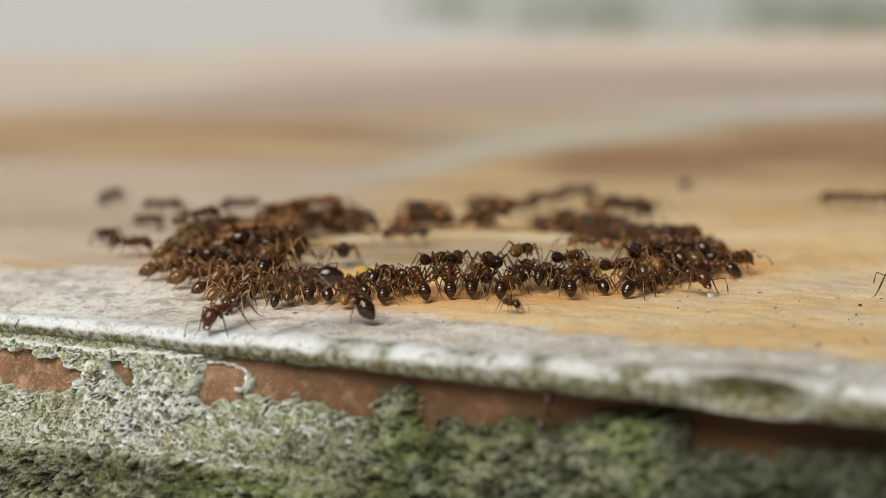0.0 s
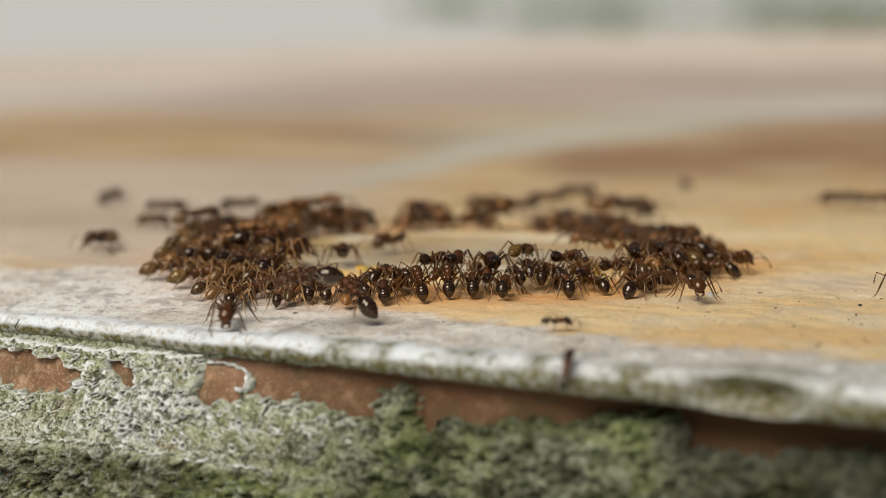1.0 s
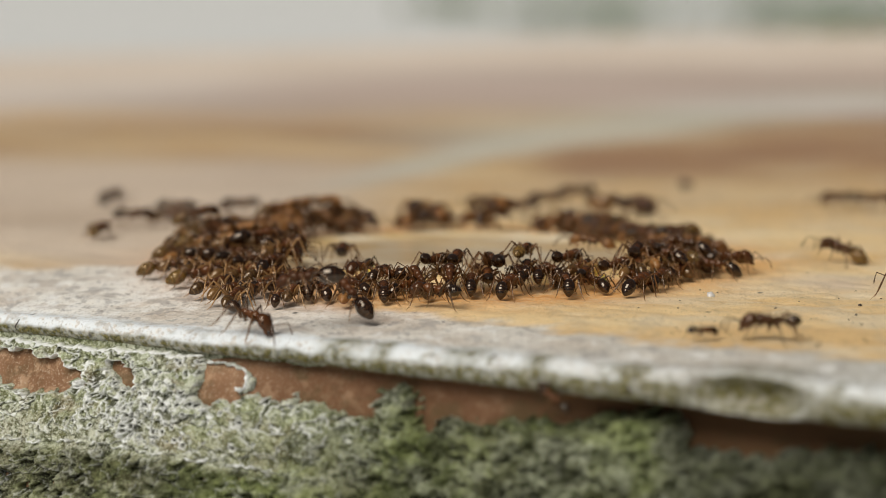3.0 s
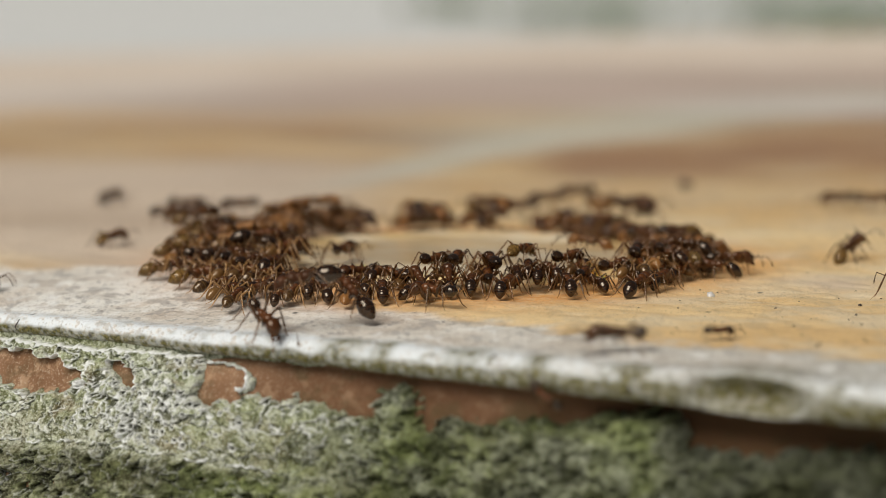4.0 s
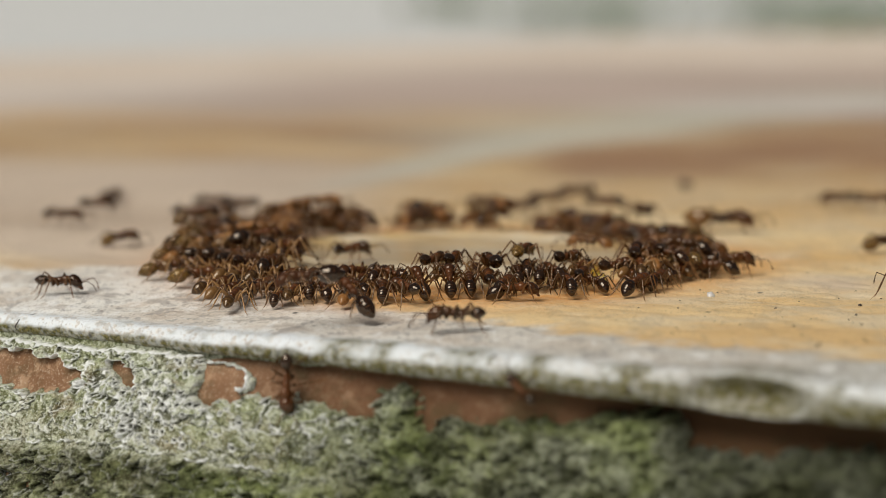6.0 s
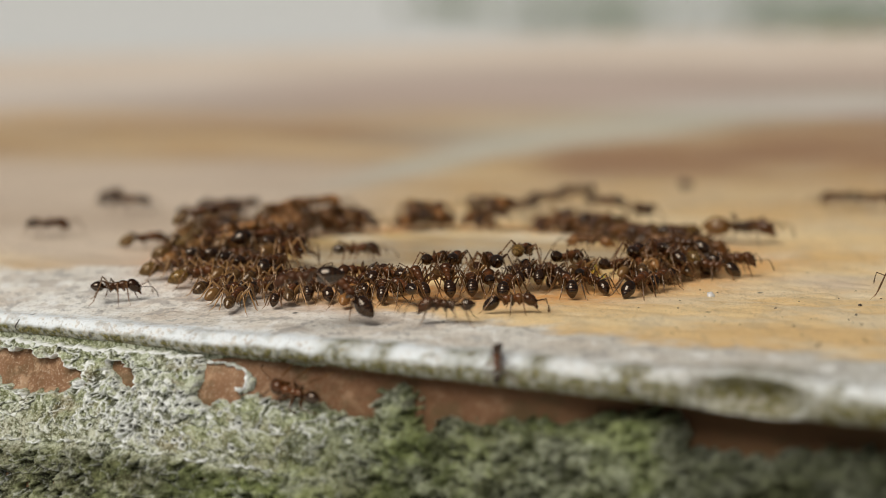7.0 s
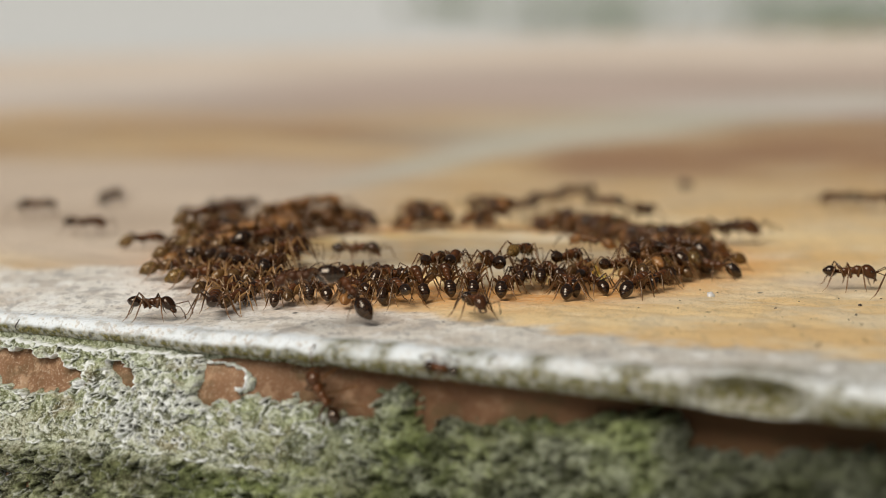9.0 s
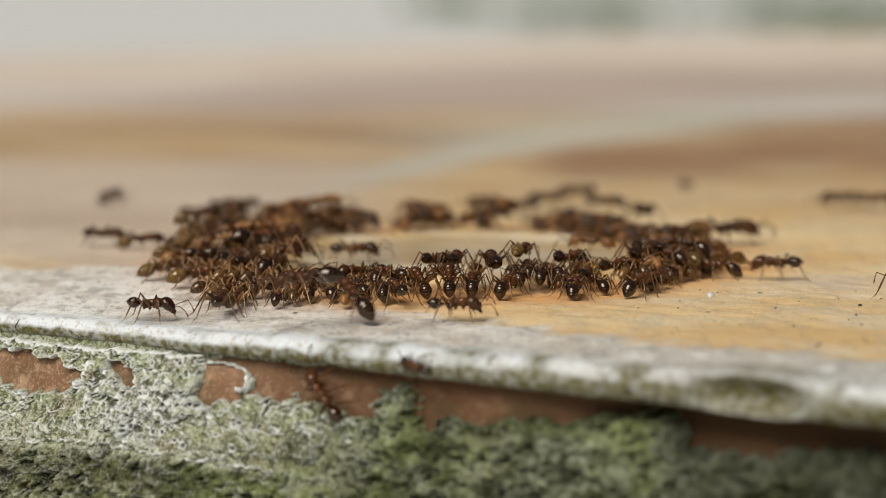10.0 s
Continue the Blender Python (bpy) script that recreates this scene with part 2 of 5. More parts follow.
def grid_mesh(name, pts, nu, nv, material, masks=None):
    """A sheet of nu x nv points; masks: name to values at the points."""
    idx = np.arange(nu * nv).reshape(nv, nu)
    quads = np.stack([idx[:-1, :-1], idx[:-1, 1:], idx[1:, 1:], idx[1:, :-1]], -1).reshape(-1, 4)
    me = bpy.data.meshes.new(name)
    me.from_pydata(pts.tolist(), [], quads.tolist())
    me.materials.append(material)
    me.polygons.foreach_set("use_smooth", [True] * len(me.polygons))
    for key, val in (masks or {}).items():
        at = me.attributes.new(key, "FLOAT", "POINT")
        at.data.foreach_set("value", np.clip(val, 0, 1).astype(np.float32))
    me.update()
    return new(name, me)


def fnoise(x, y, z=0.0, octaves=4):
    return noise.fractal(Vector((x, y, z)), 1.0, 2.0, octaves)


def hashed(ix, iy, seed):
    n = (ix * 374761393 + iy * 668265263 + seed * 974634777) & 0xFFFFFFFF
    n = ((n ^ (n >> 13)) * 1274126177) & 0xFFFFFFFF
    return ((n ^ (n >> 16)) & 0xFFFF) / 65536.0 * 2 * math.pi


def relief(x, y, seed=0, octaves=4, gain=0.5):
    """Smooth noise from about -1 to 1 on arrays."""
    out, amp = np.zeros(np.broadcast(x, y).shape), 1.0
    for o in range(octaves):
        xf, yf = np.floor(x), np.floor(y)
        ix, iy, fx, fy = xf.astype(np.int64), yf.astype(np.int64), x - xf, y - yf
        sx, sy = fx * fx * fx * (fx * (fx * 6 - 15) + 10), fy * fy * fy * (fy * (fy * 6 - 15) + 10)
        d = []
        for dx in (0, 1):
            for dy in (0, 1):
                a = hashed(ix + dx, iy + dy, seed * 31 + o)
                d.append(np.cos(a) * (fx - dx) + np.sin(a) * (fy - dy))
        out = out + amp * 1.4 * ((d[0] * (1 - sy) + d[1] * sy) * (1 - sx) + (d[2] * (1 - sy) + d[3] * sy) * sx)
        x, y, amp = x * 2.03 + 17.3, y * 2.03 + 5.1, amp * gain
    return out


def step(x, a, b):
    t = np.clip((x - a) / (b - a), 0, 1)
    return t * t * (3 - 2 * t)


# the board's front edge, in millimetres: u runs along it, v inward over the board
EDGE_AT = np.array((0.0, -25.474))
ALONG = np.array((0.83722, -0.54686))
INWARD = np.array((0.54686, 0.83722))


def edge_z(u):
    """Height of the board's top at its edge, which sinks towards one end."""
    return -1.1 * np.clip((20.578 - u) / 47.125, -0.6, 1.6)


def ground_z(x, y):
    """Height of the board's top."""
    u = (x - EDGE_AT[0]) * ALONG[0] + (y - EDGE_AT[1]) * ALONG[1]
    v = (x - EDGE_AT[0]) * INWARD[0] + (y - EDGE_AT[1]) * INWARD[1]
    return edge_z(u) * (1 - step(v, -2, 13))


def edge_to_world(u, v):
    return EDGE_AT[0] + u * ALONG[0] + v * INWARD[0], EDGE_AT[1] + u * ALONG[1] + v * INWARD[1]


def lip_drop(u):
    """Depth of the lip's lower side under the board's top."""
    return 0.95 + 0.70 * step(u, -26, 22) + 0.22 * np.exp(-((u - 14.4) / 2.4) ** 4)


def far_v(u):
    """How far the board reaches back; its far corner is rounded off."""
    return np.interp(u, (-420, -260, -228, -214, -200, -117, 420), (150, 205, 220, 300, 377, 560, 560))


def build_board():
    us = np.concatenate([np.linspace(-420, -60, 19)[:-1], np.linspace(-60, -30, 40)[:-1], np.linspace(-30, 26, 440),
                         np.linspace(26, 60, 40)[1:], np.linspace(60, 420, 19)[1:]])
    turns = np.radians(np.linspace(-110, 90, 20))[:-1]
    vs = np.concatenate([np.linspace(0, 46, 330), np.linspace(46, 160, 70)[1:], np.linspace(160, 480, 40)[1:]])
    nu, nr = len(us), len(turns) + len(vs)
    U = np.tile(us, (nr, 1))
    T = lip_drop(U) / 2
    wob = 0.22 * relief(U * 0.18, 3.3, 1) + 0.025 * relief(U * 0.9, 8.1, 2)
    V, Z = np.zeros_like(U), np.zeros_like(U)
    n = len(turns)
    # round the nose of the lip
    a = turns[:, None]
    V[:n] = wob[:n] + 0.95 * T[:n] * (1 - np.cos(a))
    Z[:n] = T[:n] * (np.sin(a) - 1)
    top = vs[:, None]
    V[n:] = wob[n:] * np.clip(1 - top / 4, 0, 1) + 0.95 * T[n:] + top
    far = far_v(U)
    V = np.where(V > 60, 60 + (V - 60) * (far - 60) / 420, V)
    # a worn hollow in the nose of the lip
    hollow = np.exp(-np.abs((U - 14.5) / 2.3) ** 2.6 - np.abs((Z + 0.90) / 0.72) ** 2.6) * (V < 3)
    V = V + 1.7 * hollow
    X, Y = edge_to_world(U, V)
    near = 1 - step(np.abs(U), 50, 80)
    Z = Z + near * (0.10 * relief(U * 0.25, V * 0.5, 3) * np.clip((V + 0.4) / 2, 0, 1) + 0.014 * relief(X * 1.3, Y * 3.2, 4) + 0.008 * relief(U * 2.5, V * 3 + Z * 3, 5))
    # lower part of the lip: algae plus the underside's shade as colour
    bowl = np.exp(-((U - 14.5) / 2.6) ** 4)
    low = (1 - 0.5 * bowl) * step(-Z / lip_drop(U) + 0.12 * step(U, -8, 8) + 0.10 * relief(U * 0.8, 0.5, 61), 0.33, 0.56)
    Z = Z + ground_z(X, Y)
    wide, mid = relief(X * 0.05, Y * 0.05, 6), relief(X * 0.35, Y * 0.35, 7)
    spots = relief(U * 0.4, V * 0.5 + Z * 0.7, 8) + 0.6 * relief(U * 1.5, V * 1.5 + Z * 1.5, 9)
    border = np.interp(U, (-60, -34, -28, -20, -10.7, -1, 10, 18), (8, 8.5, 12.5, 10, 7.1, 7.1, 6.1, 6.1)) + 1.2 * mid
    masks = {"weather": 1 - step(V, border - 2.0, border + 2.0)}
    masks["nose"] = (1 - step(V + 0.15 * spots, 0.6, 2.0)) * (0.8 - 0.35 * step(U, -4, 12))
    # the white turns greyer as u grows
    masks["greyer"] = step(U + 5 * mid, -12, 18) * 0.75
    # the pale sage streak that curves away over the board
    line = np.interp(X, (-20, -9.4, -5.9, -1.6, 3.3, 11.8, 21.3, 32.5, 44, 54), (32, 45, 53, 65, 79, 96, 110, 130, 143, 154))
    masks["sage"] = np.exp(-np.abs((Y - line - 3 * wide) / (5 + 0.10 * np.clip(Y, 0, 200))) ** 2.6) * step(X, -16, -7)
    under = step(line - Y, 5, 16)
    masks["brown"] = np.maximum(under * step(Y, 36, 58) * step(X, 0, 12) * (0.8 + 0.35 * wide),
                                step(Y + 8 * wide, 46, 84) * (1 - step(Y + 10 * wide, 98, 140)) * (1 - step(X, -5, 35)) * (0.6 + 0.7 * wide))
    masks["brown"] = np.maximum(masks["brown"], 0.3 * step(Y + 6 * wide, 16, 40) * (1 - step(Y, 85, 120)))
    masks["beige"] = step(Y + 0.9 * (X + 12), -16, -2) * (1 - step(Y, 60, 80)) * (1 - step(X, -14, 2)) * 0.9
    masks["beige"] = np.maximum(masks["beige"], 0.7 * np.exp(-((X - 20.5) / 2.6) ** 2 - ((Y + 7.5) / 3.0) ** 2))
    masks["pink"] = step(Y + 14 * wide, 100, 150)
    masks["cream"] = step(Y + 15 * wide - 2.0 * np.minimum(X, 0), 215, 275)
    masks["ash"] = np.exp(-((Y - 138 - 0.1 * X + 8 * wide) / 13) ** 2) * step(X, 18, 45) + 0.7 * np.exp(-((Y - 165 + 8 * wide) / 22) ** 2) * (1 - step(X, -42, -20)) + 0.5 * np.exp(-((Y - 225 + 10 * wide) / 10) ** 2) * (1 - step(X, 0, 50))
    r = np.hypot((X - 1.0) / 14.5, (Y - 2.0) / 14.0)
    masks["syrup"] = np.clip(np.exp(-((r - 0.94 + 0.10 * mid) / 0.27) ** 2) * (1.1 + 0.5 * mid), 0, 0.95) * (0.55 + 0.45 * step(X, -9, -3)) * (1 - 0.3 * step(X, 8, 13))
    rp = np.hypot((X - 1.2) / 11.2, (Y - 3.6) / 10.9)
    masks["honey"] = np.exp(-((rp - 0.95) / 0.08) ** 2) * (1 - step(Y, -2, 6)) * (0.5 + 0.5 * mid)
    # algae on underside and spots; shade painted into underside and hollow
    masks["algae_shade"] = np.maximum(np.maximum(low * 1.0, step(spots, 0.25, 0.6) * (1 - step(V, 0.8, 2.2)) * (0.25 + 0.5 * step(U, -8, 4))), np.clip(2.6 * hollow, 0, 1.2))
    for au, ru in ((0.9, 1.0), (-5.6, 1.3), (-3.4, 0.6), (4.6, 0.7), (9.3, 0.9)):
        spot = np.exp(-np.abs((U - au) / ru) ** 3 - np.abs((V - 0.35) / 1.0) ** 3) * np.clip(0.9 + 0.5 * spots, 0.5, 1)
        masks["algae_shade"] = np.maximum(masks["algae_shade"], spot)
    pts = np.stack([X, Y, Z], -1).reshape(-1, 3) * MM
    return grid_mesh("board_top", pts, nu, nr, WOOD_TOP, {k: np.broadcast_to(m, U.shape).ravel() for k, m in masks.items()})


def recess(u):
    """How far the side lies back under the lip."""
    return 0.24 + 0.83 * step(u, -15, -8) + 1.0 * step(u, 1, 12)


def slope(u, w):
    """How far the side comes forward again at w below the top."""
    return (0.04 + 0.42 * (1 - step(u, -17, 1))) * np.maximum(w - 1.2, 0.0)


def build_face():
    """The board's side under the lip, red-brown and bare."""
    us = np.concatenate([np.linspace(-420, -30, 60), np.linspace(-29.5, 29.5, 180), np.linspace(30, 420, 60)])
    prof = [(0.9, -0.3), (0.4, -0.8), (0.1, -1.3), (0.0, -1.8), (-0.05, -2.4), (-0.1, -3), (-0.3, -6), (-0.6, -12), (-0.8, -25), (-0.8, -38)]
    pts, deep_brown, lip_shade = [], [], []
    for v, z in prof:
        for u in us:
            w = 0.05 * fnoise(u * 0.3, z * 0.3, 5.0) + 0.03 * fnoise(u * 1.5, z * 1.5, 2.0) if abs(u) < 60 else 0
            x, y = edge_to_world(u, recess(u) + v + w + 1.3 * step(u, 4, 12) * math.exp(-((z + 2.0) / 1.3) ** 4) - slope(u, min(-z, 14)))
            pts.append((x * MM, y * MM, (z + edge_z(u)) * MM))
            # painted lip shade, stronger along the edge from u 0 to 9
            lip_shade.append(step(u, 0, 9))
            deep_brown.append(step(u, -16, -5) * (0.85 + 0.4 * fnoise(u * 0.5, z, 3.0)))
    return grid_mesh("board_side", np.array(pts), len(us), len(prof), BARE_FACE, {"deep_brown": np.array(deep_brown), "lip_shade": np.array(lip_shade)})


def prism(name, outline, low, high, material):
    """A solid of that outline, in millimetres, between two heights."""
    bm = bmesh.new()
    rings = [[bm.verts.new((x * MM, y * MM, z * MM)) for x, y in outline] for z in (low, high)]
    n = len(outline)
    for i in range(n):
        bm.faces.new((rings[0][i], rings[0][(i + 1) % n], rings[1][(i + 1) % n], rings[1][i]))
    bm.faces.new(rings[0][::-1])
    bm.faces.new(rings[1])
    return part(name, bm, material, smooth=False)


def board_outline(inset):
    far = [(u, float(far_v(u)) - inset) for u in (420 - inset, -117, -200, -214, -228, -260, -420 + inset)]
    return [edge_to_world(u, v) for u, v in [(-420 + inset, 3 + inset), (420 - inset, 3 + inset)] + far]


board = new("wooden_board")
tagged(board, "weathered wooden board with greyed rounded lip and tan top", "board", kind="structure")
build_board().parent = board
build_face().parent = board
prism("board_core", board_outline(0), -38, -3, BARE_FACE).parent = board
tagged(prism("low_wall", board_outline(30), -760, -38, GROUND), "plain pale masonry wall under the wooden board", "wall", kind="structure")


TOP_U = (-30, -13.7, -13.5, -12.8, -12.1, -10.5, -9.1, -7.7, -6.3, -4.6, -3.2, -1.7, -1.1, -0.2, 2.5, 3.7, 5.6, 7.4, 10.1, 10.8, 11.8, 14, 15.9, 17.4, 19.8, 26)
TOP_W = (1.15, 1.15, 2.9, 3.3, 3.1, 2.8, 2.9, 3.0, 3.2, 3.65, 2.8, 3.1, 3.9, 3.2, 3.1, 2.8, 2.9, 2.35, 2.25, 3.4, 3.6, 3.8, 3.25, 3.1, 3.1, 3.1)
LEDGE_U = (-30, -25, -21.6, -19.1, -16, -14.5, -13, -10.2, -8.5, 0)
LEDGE_W = (5.8, 5.7, 5.5, 5.4, 5.4, 5.5, 5.6, 5.9, 6.2, 6.8)


def build_lichen():
    """A crust with pale curled rims and round pits, granular below, with moss lower down and along."""
    us = np.concatenate([np.linspace(-29, 0, 900)[:-1], np.linspace(0, 26, 380)])
    ws = np.linspace(0.8, 10.6, 320)
    nu, nw = len(us), len(ws)
    U, W = np.meshgrid(us, ws)
    big, mid = relief(U * 0.33, W * 0.5, 11, 3), relief(U * 0.9, W * 1.15, 12, 4)
    fine, grain = relief(U * 2.7 + W * 1.9, W * 2.9 - U * 1.7, 13, 4), relief(U * 9, W * 10, 14, 3, 0.65)
    soft = relief(U * 0.9, W * 1.15, 12, 2)
    curl = relief(U * 1.5 + W * 0.9, W * 1.6 - U * 0.9, 75, 3)
    uu = U + 0.10 * curl + 0.30 * soft
    ww = W + 0.14 * relief(U * 1.1 - W * 0.6, W * 1.2 + U * 0.5, 15, 2) + 0.10 * relief(U * 1.9 - W, W * 2 + U, 76, 2) + 0.22 * relief(U * 0.9, W * 0.5, 16, 2) * step(U, -11, -9)
    inside = ww - np.interp(uu, TOP_U, TOP_W) - 0.2 * mid * step(U, -10, -8)
    for hu, hw, ru, rw, shear in ((-24.0, 2.5, 3.5, 0.88, 0.07), (-18.0, 2.2, 0.95, 0.50, 0.35)):
        inside = np.minimum(inside, (np.hypot((uu - hu) / ru, (ww - hw - shear * (uu - hu)) / rw) - 1 + 0.22 * relief(U * 1.3, W * 1.5, 17, 2)) * 0.75)
    inside = np.maximum(inside, 0.35 * (1 - np.hypot((uu + 2.8) / 0.85, (ww - 2.75) / 0.7)))
    cover = step(inside + 0.25 * fine * step(U, -10, -4) + 0.16 * fine * (1 - step(U, -10, -4)) * step(W, 2.2, 2.8), -0.06, 0.08)
    left = 1 - step(U, -9, -1)
    rim = np.exp(-((inside - 0.035) / 0.032) ** 2) * (1 - 0.92 * step(U, -12, -6)) * np.clip(1.2 + 0.8 * fine, 0.4, 1.4)
    # the lower borders of the bare patches crumble away without a rim
    below = step(np.gradient(inside, axis=0) / (ws[1] - ws[0]), 0.1, 0.5) * step(W, 1.5, 1.9)
    rim *= 1 - 0.8 * below
    sink = 0.17 + 1.63 * step(U, 3, 10)
    h = cover * (0.08 + sink) - sink + 0.08 * rim
    deep0 = step(W, 4.2, 6.0)
    under = np.zeros_like(U)
    # overlapping lobes with pale borders
    for level, seed in ((0.0, 21), (0.25, 22), (-0.2, 23)):
        f = relief(U * 0.55 + 0.05 * fine, W * 0.75 + 0.05 * fine, seed, 3) - level
        edge = np.exp(-((f - 0.035) / 0.032) ** 2) * step(relief(U * 0.8, W, seed + 5, 2), -0.35, 0.0) * left * cover * (1 - 0.7 * deep0)
        h += cover * step(f, -0.05, 0.03) * 0.10 + 0.03 * edge - 0.03 * cover * left * np.exp(-((f + 0.08) / 0.05) ** 2)
        rim = np.maximum(rim, 0.6 * edge)
        # dark line just outside each lobe's border, its shade as colour
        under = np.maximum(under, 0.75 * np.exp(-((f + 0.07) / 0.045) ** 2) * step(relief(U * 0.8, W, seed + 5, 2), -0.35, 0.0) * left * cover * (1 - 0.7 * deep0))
    # a belt of small curled lobes between the bare patches
    s = np.clip(((U + 19.1) * 2.5 + (W - 2.7) * 1.85) / 9.67, 0, 1)
    belt = np.exp(-(np.hypot(U + 19.1 - 2.5 * s, W - 2.7 - 1.85 * s) / 0.75) ** 4)
    belt = np.maximum(belt, np.exp(-(np.hypot((U + 15.0) / 1.6, (W - 3.3) / 0.9)) ** 4)) * cover
    gap = np.zeros_like(U)
    for level, seed in ((0.05, 71), (-0.1, 72)):
        f = relief(U * 1.25 + 0.05 * fine, W * 1.45 + 0.05 * fine, seed, 2) - level
        edge = np.exp(-((f - 0.045) / 0.045) ** 2) * belt
        h += belt * step(f, -0.08, 0.04) * 0.11 + 0.03 * edge - 0.09 * belt * step(-f, 0.12, 0.25)
        rim = np.maximum(rim, 0.95 * edge)
        gap = np.maximum(gap, belt * step(-f, 0.22, 0.36))
    # the lower border of the crust, a ragged pale ledge
    ledge = np.interp(U, LEDGE_U, LEDGE_W) + 0.16 * mid + 0.10 * fine
    f = ledge - W
    shown = (1 - step(U, -10, -7)) * step(relief(U * 0.7, W * 0.1, 31, 3), -0.45, -0.1)
    edge = np.exp(-((f - 0.05) / 0.04) ** 2) * shown * np.clip(0.7 + 1.2 * soft, 0, 1)
    h += cover * 0.18 * step(f, -0.10, 0.10) * left + 0.09 * edge
    rim = np.maximum(rim, edge)
    deep = step(-f, -0.05, 0.5) * (1 - 0.35 * step(U, -8, 0))
    # round pits with raised borders; shade painted into pits, belt gaps and lobe undersides
    shade_and_dark = np.maximum(0.8 * gap, under)
    rnd = random.Random(12)
    for _ in range(140):
        pu, pw = rnd.gauss(-14.6, 2.8), rnd.uniform(1.3, 5.1)
        r = rnd.uniform(0.035, 0.11)
        i0, i1 = np.searchsorted(us, (pu - 0.5, pu + 0.5))
        j0, j1 = np.searchsorted(ws, (pw - 0.5, pw + 0.5))
        d = np.hypot(U[j0:j1, i0:i1] - pu, (W[j0:j1, i0:i1] - pw) * rnd.uniform(0.8, 1.3)) / r * (1 + 0.3 * fine[j0:j1, i0:i1])
        c = cover[j0:j1, i0:i1]
        hole, ring = np.exp(-d ** 4) * c, np.exp(-((d - 1.35) / 0.35) ** 2) * c
        h[j0:j1, i0:i1] += 0.06 * ring - 0.25 * hole
        shade_and_dark[j0:j1, i0:i1] = np.maximum(shade_and_dark[j0:j1, i0:i1], hole)
        rim[j0:j1, i0:i1] = np.maximum(rim[j0:j1, i0:i1], 0.6 * ring) * (1 - hole)
    clump = 0.42 + 0.62 * relief(U * 0.9 + W * 0.4, W * 1.2 - U * 0.4, 41, 3) + 0.40 * relief(U * 2.2 - W, W * 2.5 + U, 42, 3)
    crumbs = relief(U * 5.5 + W * 2.5, W * 8.0 - U * 2.0, 77, 2)
    h += cover * (0.04 * fine + 0.022 * grain + 0.05 * crumbs * left + (0.50 * (1 - left) + 0.38 * deep) * clump)
    moss = np.maximum(deep * 0.95, step(U + 2.5 * mid + 1.9 * np.clip(W - 3.5, -1, 4), -10, 2) * (0.9 + 0.4 * big))
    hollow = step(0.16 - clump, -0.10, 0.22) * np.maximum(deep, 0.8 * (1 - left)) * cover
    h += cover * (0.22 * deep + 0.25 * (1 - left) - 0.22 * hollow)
    # shade painted into the hollows between clumps
    shade_and_dark = np.maximum(shade_and_dark, 0.85 * hollow)
    # dark cavities in the growth below the ledge, their shade painted in
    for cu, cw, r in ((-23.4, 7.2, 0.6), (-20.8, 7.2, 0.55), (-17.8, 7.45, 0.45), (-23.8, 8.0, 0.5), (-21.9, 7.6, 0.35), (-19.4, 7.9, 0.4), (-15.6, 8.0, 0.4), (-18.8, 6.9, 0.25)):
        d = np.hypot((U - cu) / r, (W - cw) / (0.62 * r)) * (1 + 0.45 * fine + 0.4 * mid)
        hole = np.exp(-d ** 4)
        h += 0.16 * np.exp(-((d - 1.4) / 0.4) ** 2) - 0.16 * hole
        shade_and_dark = np.maximum(shade_and_dark, hole)
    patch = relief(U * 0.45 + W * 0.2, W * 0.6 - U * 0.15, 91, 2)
    shade_and_dark = np.maximum(shade_and_dark, 0.5 * step(patch + 0.3 * fine, 0.05, 0.45) * (1 - left) * cover)
    # painted shade over the growth towards high u
    shade_and_dark = np.maximum(shade_and_dark, 0.72 * step(U + 1.5 * mid, 8, 13) * cover)
    # a dull rounded cushion under the bare wood, and a pale tuft further along
    cushion = np.hypot((uu + 7.4) / 1.25, (ww - 4.75) / 0.75)
    h += 0.30 * cover * (1 - step(cushion, 0.75, 1.1))
    shade_and_dark = np.maximum(shade_and_dark, 0.55 * cover * (1 - step(cushion + 0.3 * fine, 0.7, 1.05)))
    tuft = np.exp(-np.hypot((uu - 7.7) / 1.7, (ww - 4.1) / 1.0) ** 3)
    shade_and_dark *= 1 - 0.8 * tuft
    moss *= 1 - 0.55 * tuft
    warm = np.maximum(step(relief(U * 0.5, W * 1.1, 51, 3), 0.0, 0.3), 0.75 * step(W + 0.6 * mid, 3.2, 5.2)) * cover * left
    shade_and_dark *= 1 - 0.6 * np.exp(-np.hypot((U + 2.8) / 1.6, (W - 2.9) / 1.0) ** 2)
    h = np.where(cover > 0.5, np.maximum(h, 0.13), h)
    V = recess(U) - slope(U, W) - 0.05 * np.minimum(W, 4) - h
    X, Y = edge_to_world(U, V)
    pts = np.stack([X, Y, edge_z(U) - W], -1).reshape(-1, 3) * MM
    masks = {"rim": np.clip(1.6 * rim, 0, 1), "moss": moss, "shade_and_dark": shade_and_dark, "warm": warm, "leaf": step(-patch + 0.4 * mid, -0.05, 0.4) * cover}
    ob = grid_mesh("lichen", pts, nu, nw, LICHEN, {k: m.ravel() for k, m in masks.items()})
    return tagged(ob, "crusty grey-green lichen and moss growing on the board's side", "lichen", kind="stuff")


build_lichen()


